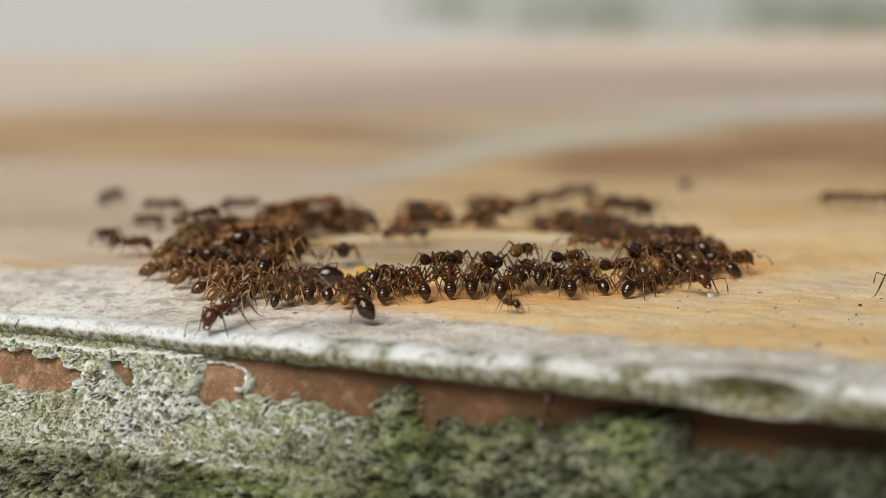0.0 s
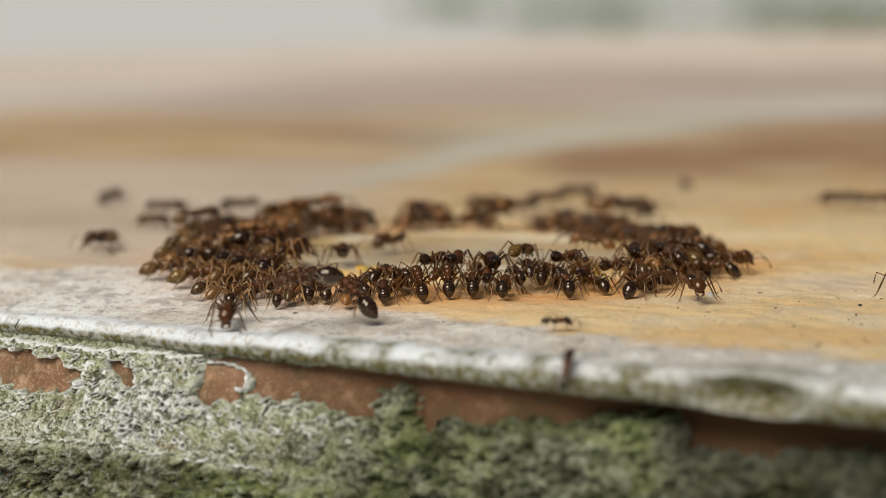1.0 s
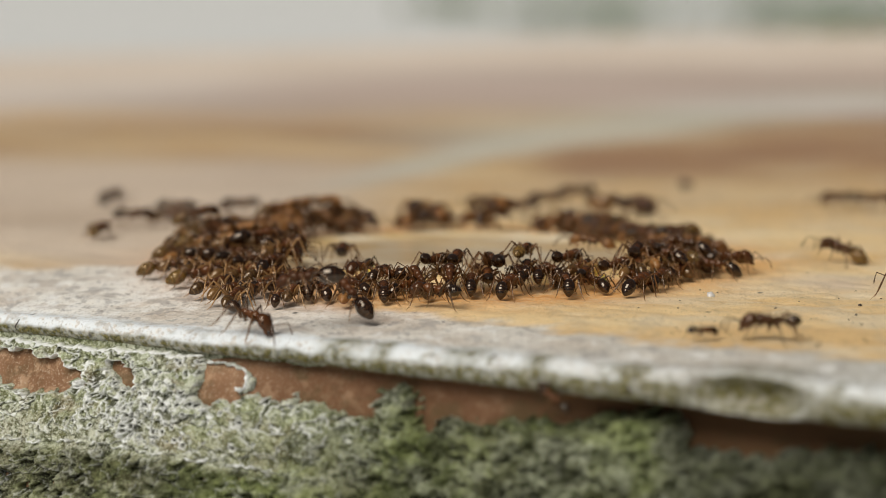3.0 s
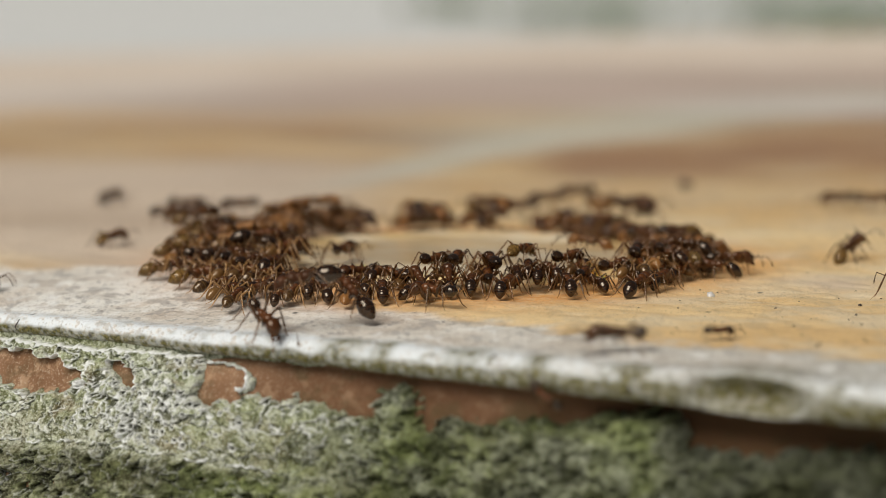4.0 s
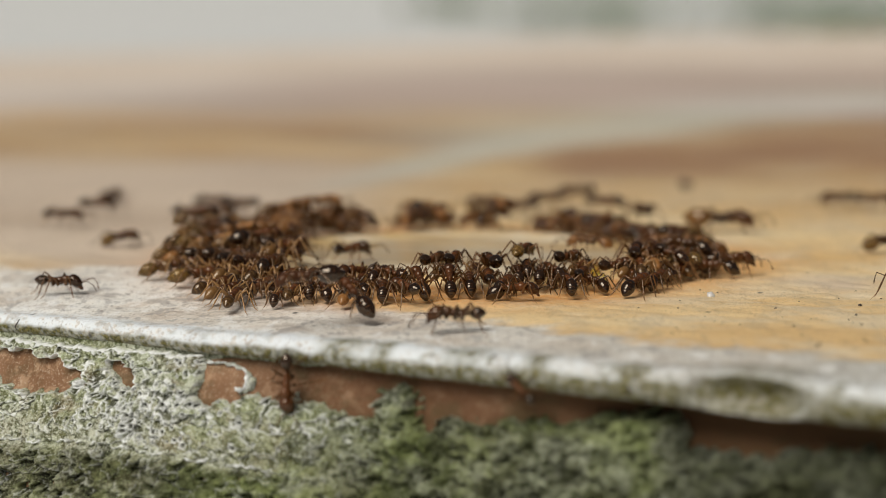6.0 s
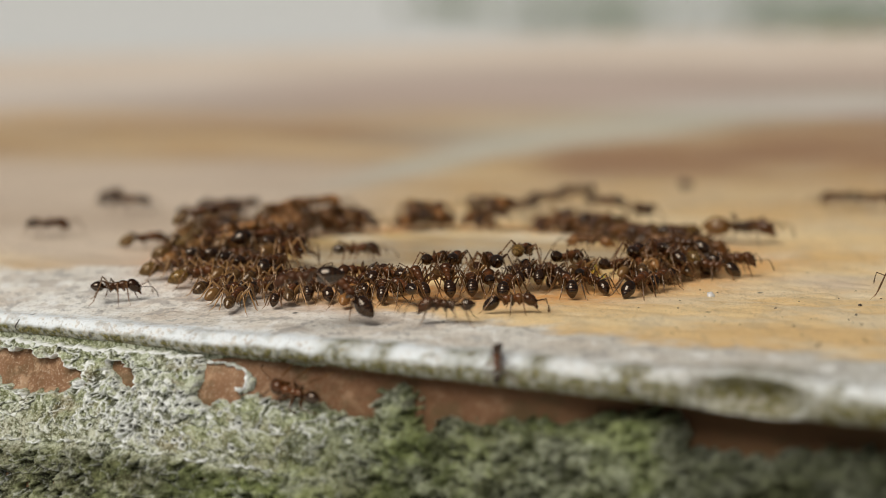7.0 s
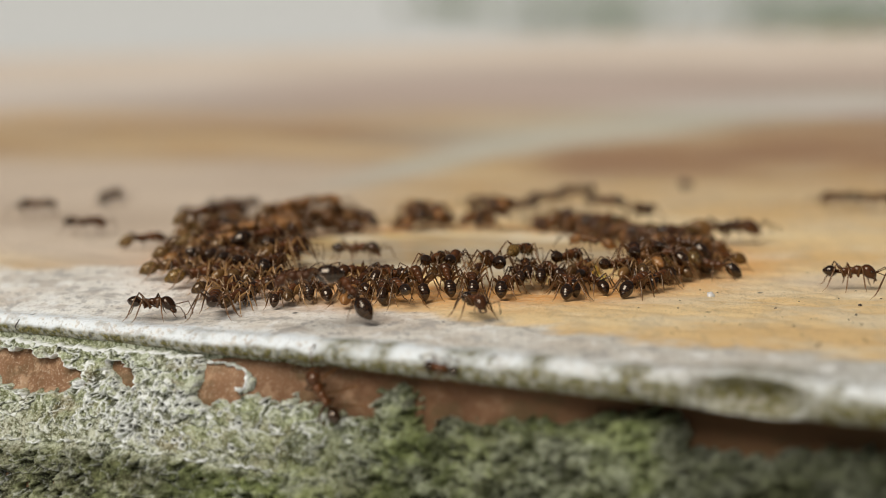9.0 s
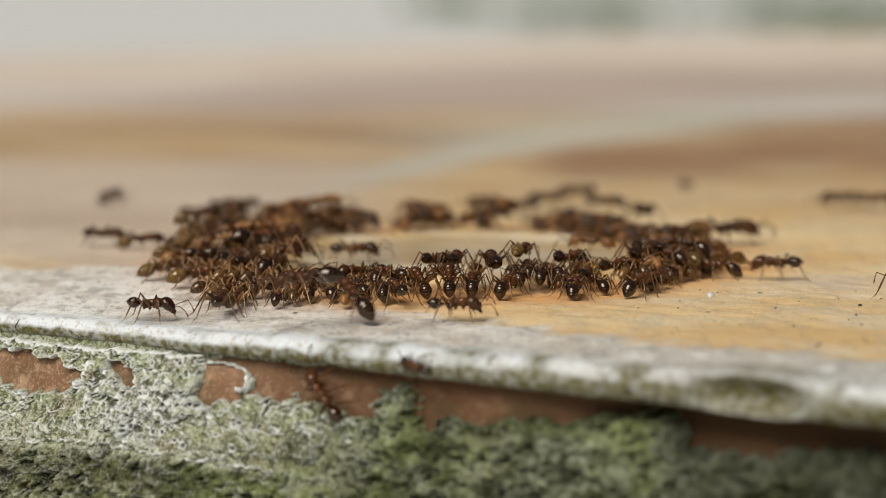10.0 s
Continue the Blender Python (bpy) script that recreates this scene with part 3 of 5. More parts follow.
def build_flap():
    """A curled lobe of lichen that stands off the side."""
    nu, nv = 40, 12
    pu, pw = (-13.5, -12.6, -11.9, -11.1, -10.7, -10.75, -11.1, -11.4), (1.42, 1.38, 1.48, 1.75, 2.15, 2.5, 2.65, 2.5)
    pts, rim = [], []
    for i in range(nv):
        a = i / (nv - 1)
        for j in range(nu):
            b = 7 * j / (nu - 1)
            u0, w0 = float(np.interp(b, range(8), pu)), float(np.interp(b, range(8), pw))
            grow = 0.10 + 0.90 * float(step(b, 2.2, 4.2))
            u = u0 + (-11.7 - u0) * 0.22 * a * grow * 1.7 + 0.10 * fnoise(b * 2.2, a * 2, 4.0) + 0.12 * grow * fnoise(b * 5, a * 4, 2.0)
            w = w0 + (2.25 - w0) * 0.16 * a * grow * 1.7 + 0.10 * fnoise(b * 2.6, a * 2, 9.0) + 0.12 * grow * fnoise(b * 5, a * 4, 7.0)
            v = recess(u) - slope(u, w) - 0.05 - grow * (0.34 * a - 0.05 * a * a) + 0.05 * fnoise(b * 3, a * 4, 1.0)
            x, y = edge_to_world(u, v)
            pts.append((x * MM, y * MM, (edge_z(u) - w) * MM))
            rim.append(min(1, 0.15 + a * a))
    ob = grid_mesh("lichen_lobe", np.array(pts), nu, nv, LICHEN, {"rim": np.array(rim)})
    solid = ob.modifiers.new("thickness", "SOLIDIFY")
    solid.thickness = 0.00007
    return tagged(ob, "pale curled lichen lobe peeling off the board's side", "lichen")


build_flap()

# the ground far below and beyond the board
bm = bmesh.new()
bmesh.ops.create_grid(bm, x_segments=2, y_segments=2, size=600)
ground = part("ground", bm, GROUND)
ground.location = (0, 0, -0.75)
tagged(ground, "pale grey paved ground beyond the board", "ground", kind="structure")


def build_grass():
    """Low tufts of grass on the ground far behind."""
    rnd = random.Random(5)
    verts, faces = [], []
    for cx, cy, rx, ry, count in ((2.2, 31, 1.5, 4, 70), (5.2, 31, 1.8, 5, 120), (0.1, 37, 0.7, 3, 35)):
        for _ in range(count):
            x, y = cx + rnd.gauss(0, rx * 0.5), cy + rnd.gauss(0, ry * 0.5)
            for _ in range(7):
                a, h = rnd.uniform(0, 6.28), rnd.uniform(0.12, 0.38)
                dx, dy = math.cos(a) * 0.03, math.sin(a) * 0.03
                lx, ly = rnd.gauss(0, 0.1), rnd.gauss(0, 0.1)
                n = len(verts)
                verts += [(x - dx, y - dy, -0.75), (x + dx, y + dy, -0.75), (x + lx, y + ly, -0.75 + h)]
                faces.append((n, n + 1, n + 2))
    me = bpy.data.meshes.new("grass")
    me.from_pydata(verts, [], faces)
    me.materials.append(LEAF)
    tagged(new("grass", me), "low green grass tufts on the far ground", "grass", kind="stuff")


build_grass()


def build_pool():
    nu, nv = 120, 26
    pts, thick = [], []
    for j in range(nv):
        s = j / (nv - 1)
        for i in range(nu + 1):
            a = 2 * math.pi * (i % nu) / nu
            k = 1 + 0.05 * fnoise(math.cos(a) * 1.5, math.sin(a) * 1.5, 3.0) + 0.02 * fnoise(math.cos(a) * 5, math.sin(a) * 5, 1.0)
            z = 0.10 + 0.28 * math.exp(-((s - 0.93) / 0.07) ** 2) + 0.015 * fnoise(6 * s * math.cos(a), 6 * s * math.sin(a), 2.0) if s < 1 else -0.15
            pts.append(((1.2 + 11.2 * k * s * math.cos(a)) * MM, (3.6 + 10.9 * k * s * math.sin(a)) * MM, z * MM))
            w = fnoise(math.cos(a) * 3, math.sin(a) * 3, 8.0)
            thick.append(0.9 * math.exp(-((s - 0.90) / 0.08) ** 2) * float(step(w, -0.25, 0.2)) * (1 if math.sin(a) < 0 else 0.4))
    ob = grid_mesh("syrup_puddle", np.array(pts), nu + 1, nv, SYRUP, {"thick": np.array(thick)})
    ob.visible_shadow = False
    return tagged(ob, "shallow round puddle of clear amber syrup on the board", "puddle")


build_pool()
# ---- ants ----
def ball(bm, centre, size, turn=0.0, seg=20, rings=14, shape=None):
    """An ellipsoid of half-lengths size; shape(x, r) scales its girth along x, from -1 to 1."""
    made = bmesh.ops.create_uvsphere(bm, u_segments=seg, v_segments=rings, radius=1.0)["verts"]
    m = Matrix.Translation(Vector(centre) * MM) @ Matrix.Rotation(radians(turn), 4, "Y")
    for v in made:
        x, y, z = v.co.z, v.co.x, v.co.y
        k = shape(x) if shape else 1.0
        v.co = m @ (Vector((x * size[0], y * size[1] * k, z * size[2] * k)) * MM)


def tube(bm, pts, radii, sides=6, along=None):
    """A tapered tube; along gives each ring's share of the way to the tip, kept for the material."""
    rings = []
    mark = bm.verts.layers.float.get("tip") or bm.verts.layers.float.new("tip")
    for i, p in enumerate(pts):
        p = Vector(p)
        d = (Vector(pts[min(i + 1, len(pts) - 1)]) - Vector(pts[max(i - 1, 0)])).normalized()
        q = d.to_track_quat("Z", "Y")
        rings.append([bm.verts.new((p + q @ Vector((math.cos(2 * math.pi * k / sides), math.sin(2 * math.pi * k / sides), 0)) * radii[i]) * MM)
                      for k in range(sides)])
        for v in rings[-1]:
            v[mark] = along[i] if along else 0.0
    for a, b in zip(rings, rings[1:]):
        for k in range(sides):
            bm.faces.new((a[k], a[(k + 1) % sides], b[(k + 1) % sides], b[k]))
    bm.faces.new(rings[0][::-1])
    bm.faces.new(rings[-1])


def gaster_girth(x):
    """Four overlapping plates, with a small step where each ends; broad in front and pointed behind."""
    g = 1.0
    for cut in (0.30, -0.22, -0.60):
        g -= 0.05 * math.exp(-((x - cut) / 0.06) ** 2)
    return g * (1 + 0.06 * max(0, x) - 0.42 * max(0, -x) ** 1.6)


def head_girth(x):
    """Broad and square behind, narrowing to the jaws."""
    return 1 + 0.16 * max(0, -x) - 0.20 * max(0, x) ** 1.5


def ant_body(head_scale=1.0, gaster_scale=1.0, droop=0.0, nod=28.0, hump=0.0, gaster_mat=None, body_mat=None):
    """Meshes of one ant's body: it faces +x, its feet at z = 0, and is about 2.9 mm long.
    droop lowers the gaster's tip, nod the jaws; hump lifts the waist over a hanging gaster."""
    root = new("ant")
    bm = bmesh.new()
    h = head_scale
    ball(bm, (0.06 * h, 0, 0), (0.42 * h, 0.32 * h, 0.285 * h), 0, shape=head_girth)
    head = part("head", bm, body_mat or HEAD, root)
    for side in (-1, 1):
        bm = bmesh.new()
        ball(bm, (0.12 * h, side * 0.285 * h, 0.10 * h), (0.07 * h, 0.04 * h, 0.065 * h), seg=10, rings=8)
        part("eye", bm, GASTER, head, "small black eye")
        bm = bmesh.new()
        tube(bm, [(0.36 * h, side * 0.15 * h, -0.07), (0.52 * h, side * 0.15 * h, -0.10), (0.62 * h, side * 0.02, -0.12)], [0.08 * h, 0.065 * h, 0.015], 6)
        part("mandible", bm, THORAX, head)
    head.location = Vector((1.05 + 0.2 * (h - 1), 0, 0.76)) * MM
    head.rotation_euler = (0, radians(nod), 0)
    bm = bmesh.new()
    ball(bm, (0.56, 0, 0.80), (0.31, 0.235, 0.255), 14, 16, 10, lambda x: 1 - 0.25 * max(0, x) ** 2)
    ball(bm, (0.24, 0, 0.77), (0.29, 0.185, 0.20), 10, 16, 10)
    ball(bm, (-0.07, 0, 0.72 + 0.5 * hump), (0.26, 0.175, 0.20), 12, 16, 10)
    tube(bm, [(0.72, 0, 0.81), (0.86, 0, 0.79)], [0.11, 0.085], 8)
    for side in (-1, 1):
        tube(bm, [(-0.20, side * 0.08, 0.80 + 0.5 * hump), (-0.30, side * 0.11, 0.92 + 0.5 * hump)], [0.035, 0.006], 5)
    part("thorax", bm, body_mat or THORAX, root)
    bm = bmesh.new()
    ball(bm, (-0.36, 0, 0.64 + 0.8 * hump), (0.16, 0.055, 0.055), 0, 12, 8)
    ball(bm, (-0.41, 0, 0.71 + 0.8 * hump), (0.06, 0.08, 0.11), -10, 12, 8)
    ball(bm, (-0.52, 0, 0.66 + hump), (0.07, 0.085, 0.09), 0, 12, 8)
    part("petiole", bm, THORAX, root)
    bm = bmesh.new()
    g = gaster_scale
    long = 0.50 * g if droop > 0 else 0.42 * g
    ball(bm, (0.06 * g - long, 0, 0), (long, 0.325 * g, 0.32 * g), 0, 24, 34, gaster_girth)
    gaster = part("gaster", bm, gaster_mat or GASTER, root, "glossy banded gaster")
    gaster.location = Vector((-0.53, 0, 0.68 + hump)) * MM
    gaster.rotation_euler = (0, radians(-droop), 0)
    return root, head


HIPS = ((0.55, 0.17, 0.62), (0.22, 0.15, 0.58), (-0.06, 0.13, 0.58))
FEET = ((1.25, 1.00, 0.0), (0.05, 1.45, 0.0), (-1.35, 1.10, 0.0))


def ant_limbs(root, head, spread=1.0, lift=0.0, seed=0, feel=0.0, stand=0.0, limb_mat=None):
    """Legs and feelers; stand raises the body higher on them."""
    rnd = random.Random(seed)
    names = ("front_leg", "middle_leg", "hind_leg")
    for i in range(3):
        for side in (-1, 1):
            hip = Vector((HIPS[i][0], side * HIPS[i][1], HIPS[i][2]))
            foot = Vector((FEET[i][0] * spread, side * FEET[i][1] * spread, 0.02 - stand)) + Vector((rnd.uniform(-.25, .25), rnd.uniform(-.2, .14), 0))
            out = foot - hip
            knee = hip + out * 0.42 + Vector((0, 0, 0.45 + lift + rnd.uniform(-.12, .14)))
            ankle = hip + out * 0.80 + Vector((0, 0, 0.06))
            bm = bmesh.new()
            pts = [hip, hip + out * 0.06 + Vector((0, 0, -0.06)), hip.lerp(knee, 0.4) + Vector((0, 0, 0.04)), hip.lerp(knee, 0.75) + Vector((0, 0, 0.02)), knee,
                   knee.lerp(ankle, 0.15), knee.lerp(ankle, 0.6), ankle, foot.lerp(ankle, 0.4), foot]
            tube(bm, [p - hip for p in pts], [0.08, 0.075, 0.072, 0.055, 0.032, 0.038, 0.040, 0.025, 0.015, 0.010], 7,
                 [0, 0, 0, 0, 0.1, 0.1, 0.15, 0.5, 1, 1])
            leg = part(names[i], bm, limb_mat or LIMB, root)
            leg.location = hip * MM
    for side in (-1, 1):
        a = rnd.uniform(-0.15, 0.2)
        base = Vector((0.30, side * 0.12, 0.12))
        elbow = base + Vector((0.38 + a, side * (0.45 - a), 0.42 + feel))
        tip = elbow + Vector((0.66, side * rnd.uniform(-0.3, 0.15), -0.45 + feel + rnd.uniform(-0.1, 0.3)))
        bm = bmesh.new()
        mid = elbow.lerp(tip, 0.5) + Vector((0.04, 0, 0.06))
        tube(bm, [p - base for p in (base, base.lerp(elbow, 0.5), elbow, mid, tip.lerp(mid, 0.3), tip)], [0.024, 0.027, 0.026, 0.022, 0.040, 0.016], 6)
        an = part("antenna", bm, LIMB, head)
        an.location = base * MM
    for c in root.children:
        c.location.z += stand * MM
    return root


ANTS = {}


def model(kind, *body, **limbs):
    root, head = ant_body(*body)
    ANTS[kind] = ant_limbs(root, head, **limbs)


model("walker", 1.08, 0.90, -4.0, 38.0, 0.04, None, spread=0.97, seed=3, lift=0.36, feel=0.05, stand=0.22)
model("stout", 1.05, 1.3, 2.0, 25.0, 0.0, BROWN_GASTER, seed=17, lift=0.20)
model("feeder_a", 1.0, 1.02, 38.0, 35.0, 0.08, None, spread=0.92, seed=5, lift=0.20)
model("feeder_b", 1.0, 0.98, 56.0, 45.0, 0.20, None, spread=0.82, seed=8, lift=0.32)
model("full", 1.0, 1.10, 22.0, 30.0, 0.05, AMBER, spread=0.9, seed=11, lift=0.15)
model("rusty", 1.0, 1.0, 20.0, 30.0, 0.0, RUST, RUST, spread=0.92, seed=23, lift=0.15)
model("piled", 1.0, 0.95, 25.0, 40.0, 0.05, BROWN_GASTER, spread=1.05, seed=31, lift=0.38, limb_mat=PALE_LIMB)
model("upper", 1.0, 0.98, -14.0, 45.0, 0.05, None, spread=0.95, seed=37, lift=0.25)
model("major", 0.9, 1.3, 12.0, 25.0, 0.0, None, RED, spread=0.92, seed=29, lift=0.1)
LABELS = {"piled": "brown ant with pale legs piled up by the syrup",
          "upper": "dark brown ant standing on its neighbours at the syrup",
          "rusty": "rust-brown ant crowding round the syrup",
          "major": "large red-brown ant before the feeding crowd",
          "walker": "dark brown ant walking on the wooden board",
          "stout": "red-brown ant with a large round gaster",
          "feeder_a": "dark brown ant feeding at the syrup's rim",
          "feeder_b": "dark brown ant crouched head down at the syrup",
          "full": "brown ant with swollen amber gaster on the board"}
USED = set()


def ant(kind, x, y, z=0.0, heading=0.0, pitch=0.0, size=1.0, roll=0.0, label="", group=""):
    """An ant with its feet's middle at x, y, z in millimetres; heading from +x towards +y; pitch lifts its head."""
    m = Matrix.Translation(Vector((x, y, z + float(ground_z(x, y)))) * MM) @ pose(0, 0, 0, roll, -pitch, heading)
    m = Matrix.Translation(m.translation) @ m.to_3x3().to_4x4()
    src = ANTS[kind]
    if kind in USED:
        ob = copy_thing(src, m)
    else:
        ob = src
        USED.add(kind)
        ob.matrix_basis = m
    ob.scale = (size, size, size)
    return tagged(ob, label or LABELS[kind], "ant", group or "ants round the syrup")
# the near side of the ring, ant by ant
ant("feeder_b", -2.94, -13.01, 0.00, 92, 0, 0.95, -1)
ant("feeder_b", 1.41, -11.70, 0.00, 88, 0, 1.0, 1)
ant("feeder_b", 3.09, -12.34, 0.00, 74, 0, 1.0, -5)
ant("feeder_b", 6.15, -11.73, 0.00, 99, 0, 1.0, 4)
ant("feeder_a", 9.53, -11.72, 0.00, 62, 0, 1.05, 7)
ant("feeder_b", 10.88, -9.83, 0.00, 68, 0, 0.95, -4)
ant("feeder_b", 12.14, -6.89, 0.00, 58, 0, 0.93, -6)
ant("feeder_a", 14.41, -5.25, 0.00, 168, 0, 1.0, -6)
ant("feeder_a", -4.22, -11.25, 0.00, 120, 0, 0.9, -8)
ant("feeder_a", 7.62, -10.59, 0.00, 118, 0, 0.9, 4)
ant("feeder_a", 5.87, -8.77, 0.00, 70, 0, 0.85, -7)
ant("feeder_b", 9.79, -9.25, 0.00, 110, 0, 0.9, -1)
ant("piled", 12.03, -5.94, 0.00, 140, 0, 0.95, 8)
ant("piled", 11.38, -6.38, 0.00, 85, 0, 0.92, 3)
ant("feeder_a", 13.11, -3.91, 0.00, 160, 0, 0.95, 0)
ant("piled", 14.10, -2.95, 0.00, 110, 0, 0.95, -3)
ant("feeder_a", -1.18, -12.41, 0.35, 108, 18, 0.95, 0)
ant("feeder_a", 0.31, -11.87, 0.35, 94, 18, 0.95, -2)
ant("full", 15.15, -1.99, 0.10, 205, 0, 0.95, -8)
# the second layer, on the backs of the first
ant("feeder_b", 3.77, -9.92, 0.28, 95, 0, 0.88, 0)
ant("feeder_b", 4.88, -9.72, 0.31, 86, 0, 0.88, 0)
ant("upper", -0.49, -9.32, 0.88, 60, 0, 0.92, -2)
ant("upper", 0.62, -9.17, 0.88, 80, 0, 0.95, -3)
ant("upper", -2.51, -10.35, 0.30, 125, 0, 0.92, 1)
ant("upper", 2.49, -9.24, 0.62, 100, 0, 1.12, 1)
ant("full", 3.98, -7.79, 1.24, 70, -8, 0.95, 3)
ant("upper", 6.38, -7.90, 0.80, 52, 0, 0.95, -6)
ant("upper", 8.73, -8.59, 0.50, 48, 0, 0.92, 2)
ant("upper", 9.90, -6.68, 0.85, 82, 0, 1.05, 4)
ant("upper", 11.03, -5.28, 1.08, 98, 0, 0.85, 8)
ant("upper", 7.06, -9.88, 0.28, 78, 0, 0.85, -1)
ant("feeder_a", 11.74, -6.02, 0.75, 140, 0, 0.98, -3)
ant("feeder_a", 13.15, -3.16, 0.91, 150, 0, 0.98, -1)
ant("piled", 10.04, -8.15, 0.46, 95, 0, 0.95, 7)
ant("piled", 9.61, -8.62, 0.34, 55, 0, 0.92, 0)
ant("rusty", 10.64, -6.95, 0.62, 112, 0, 0.95, -6)
ant("full", 11.99, -4.93, 0.75, 80, 0, 0.9, 1)
ant("full", 12.87, -4.16, 0.53, 120, 0, 0.95, -8)
ant("feeder_a", -3.27, -9.69, 0.38, 70, 0, 0.85, 1)
ant("piled", -2.21, -10.40, 0.03, 80, 0, 0.9, -2)
ant("piled", -1.97, -10.08, 0.11, 115, 0, 0.9, 5)
ant("piled", -4.20, -10.04, 0.01, 70, 0, 0.9, -3)
ant("rusty", 8.12, -0.77, 0.86, 165, 0, 0.9, -1)
ant("piled", 1.62, -9.26, 0.36, 84, 0, 0.85, 8)
ant("feeder_b", 5.56, -9.47, 0.37, 110, 0, 0.9, 5)
ant("piled", 6.93, -8.09, 0.42, 60, 0, 0.9, 6)
ant("piled", -0.09, -9.75, 0.40, 60, 0, 0.85, 1)
ant("feeder_a", 4.30, -8.90, 0.50, 88, 0, 0.88, -4)
# the pile beside the puddle
ant("full", -14.62, -4.50, 0.00, 18, 0, 1.02, 1)
ant("full", -12.72, -7.09, 0.00, 14, 0, 1.08, 0)
ant("feeder_b", -6.57, -11.73, 0.00, 88, 0, 0.9, -7)
ant("feeder_b", -8.02, -12.91, 0.00, 70, 0, 0.75, -6)
ant("feeder_b", -9.11, -10.50, 0.00, 60, 0, 0.95, -7)
ant("piled", -10.36, -13.11, 0.00, 75, 0, 0.95, 6)
ant("piled", -11.57, -9.68, 0.00, 35, 0, 1.0, 0)
ant("piled", -10.83, -11.32, 0.00, 48, 0, 1.0, 8)
ant("piled", -9.51, -11.09, 0.00, 40, 0, 0.95, 7)
ant("piled", -7.50, -12.14, 0.00, 80, 0, 0.9, 2)
ant("feeder_a", -5.79, -11.94, 0.00, 100, 0, 0.9, -4)
ant("rusty", -4.62, -13.50, 0.00, 80, 0, 0.9, -2)
ant("upper", -12.59, -3.22, 0.41, 25, 0, 0.95, -6)
ant("upper", -11.71, -3.73, 0.46, 30, 0, 0.95, 5)
ant("upper", -11.00, -4.50, 0.34, 55, 0, 1.0, -2)
ant("upper", -10.30, -5.69, 0.33, 62, 0, 1.0, 6)
ant("feeder_b", -8.99, -7.19, 0.40, 72, 0, 1.1, 0)
ant("upper", -8.51, -2.92, 0.78, 40, 0, 1.1, -3)
ant("major", -9.89, -2.31, 1.34, 15, 0, 0.95, 3)
ant("piled", -9.06, -4.11, 0.44, 20, 0, 1.1, 5)
ant("rusty", -13.85, -2.08, 0.21, 25, 0, 1.0, 2)
ant("piled", -13.88, -4.26, 0.10, 15, 0, 1.0, -2)
ant("piled", -12.64, -5.50, 0.08, 32, 0, 1.0, 2)
ant("piled", -11.82, -6.08, 0.11, 38, 0, 1.0, -5)
ant("piled", -10.88, -7.07, 0.08, 40, 0, 1.0, -7)
ant("piled", -10.11, -7.76, 0.14, 45, 0, 1.0, -1)
ant("piled", -9.24, -8.19, 0.12, 42, 0, 1.0, 0)
ant("piled", -8.40, -8.91, 0.00, 50, 0, 1.0, -1)
ant("feeder_a", -7.70, -8.88, 0.08, 62, 0, 0.95, -5)
ant("piled", -6.94, -8.56, 0.00, 75, 0, 0.95, 2)
ant("full", -13.30, 0.64, 0.73, 10, 0, 1.0, -3)
ant("rusty", -12.19, 0.51, 0.72, 0, 0, 1.05, 1)
ant("piled", -11.36, -0.54, 0.67, 12, 0, 1.05, 6)
ant("piled", -8.51, -3.97, 0.80, 40, 0, 1.0, -8)
ant("full", -14.52, 0.34, 0.14, 12, 0, 1.0, -7)
ant("rusty", -11.15, 2.46, 1.10, -10, 0, 1.05, 3)
ant("rusty", -10.12, 3.53, 1.07, -25, 0, 1.05, -6)
ant("piled", -9.30, 3.69, 0.92, -35, 0, 1.0, 1)

# two large ants standing over the near feeders
ant("major", -4.62, -17.64, 0.96, 146, 34, 1.0, 2, label="large blurred red-brown ant standing before the feeding crowd")
ant("major", -6.23, -19.52, 1.92, 178, -12, 1.05, 5, label="large red-brown ant climbing over the feeding crowd")

# the far side of the ring, in clumps with gaps between them
POOL = (1.2, 3.6)
rnd = random.Random(21)


def arc(start, end, count, r0, r1, lift, kinds=("piled", "rusty", "full", "rusty", "rusty")):
    """Ants in an arc round the puddle, angles in degrees, that face it."""
    for i in range(count):
        a = radians(start + (end - start) * (i + rnd.random()) / count)
        r = rnd.uniform(r0, r1)
        kind = rnd.choice(kinds)
        z = rnd.random() ** 2 * lift
        ant(kind, POOL[0] + r * math.cos(a), POOL[1] + r * math.sin(a), z, round(math.degrees(a) + 180 + rnd.gauss(0, 28)),
            round(rnd.uniform(-6, 8)), round(rnd.uniform(0.88, 1.1), 2))


arc(117.5, 150, 17, 12.2, 14.5, 1.5)
arc(150, 188, 15, 12.0, 16.0, 1.0)
arc(138, 186, 14, 12.5, 16.5, 1.7, ("full", "full", "piled", "rusty"))
arc(94.5, 105.5, 10, 12.2, 13.4, 1.6)
arc(80.5, 85.5, 5, 12.2, 13.0, 1.3)
arc(40, 66.5, 17, 11.9, 12.8, 0.6)
arc(8, 42, 14, 10.6, 13.2, 0.8, ("full", "full", "piled", "rusty"))
arc(-14, 10, 7, 11.0, 13.6, 0.6)
arc(188, 208, 5, 13.0, 16.0, 0.6)
STILL = [o for o in scene.objects if o.parent is None and o.get("category") == "ant"]

# single ants round about that stay where they are
ant("walker", 22.6, -12.6, 0, 95, 0, 1.0)
ant("walker", 26.8, 28.3, 0, 185, 0, 1.0)
ant("walker", 28.7, 27.5, 0, -5, 0, 1.0)
ant("feeder_a", -22.9, 32.0, 0, 70, 0, 1.0)
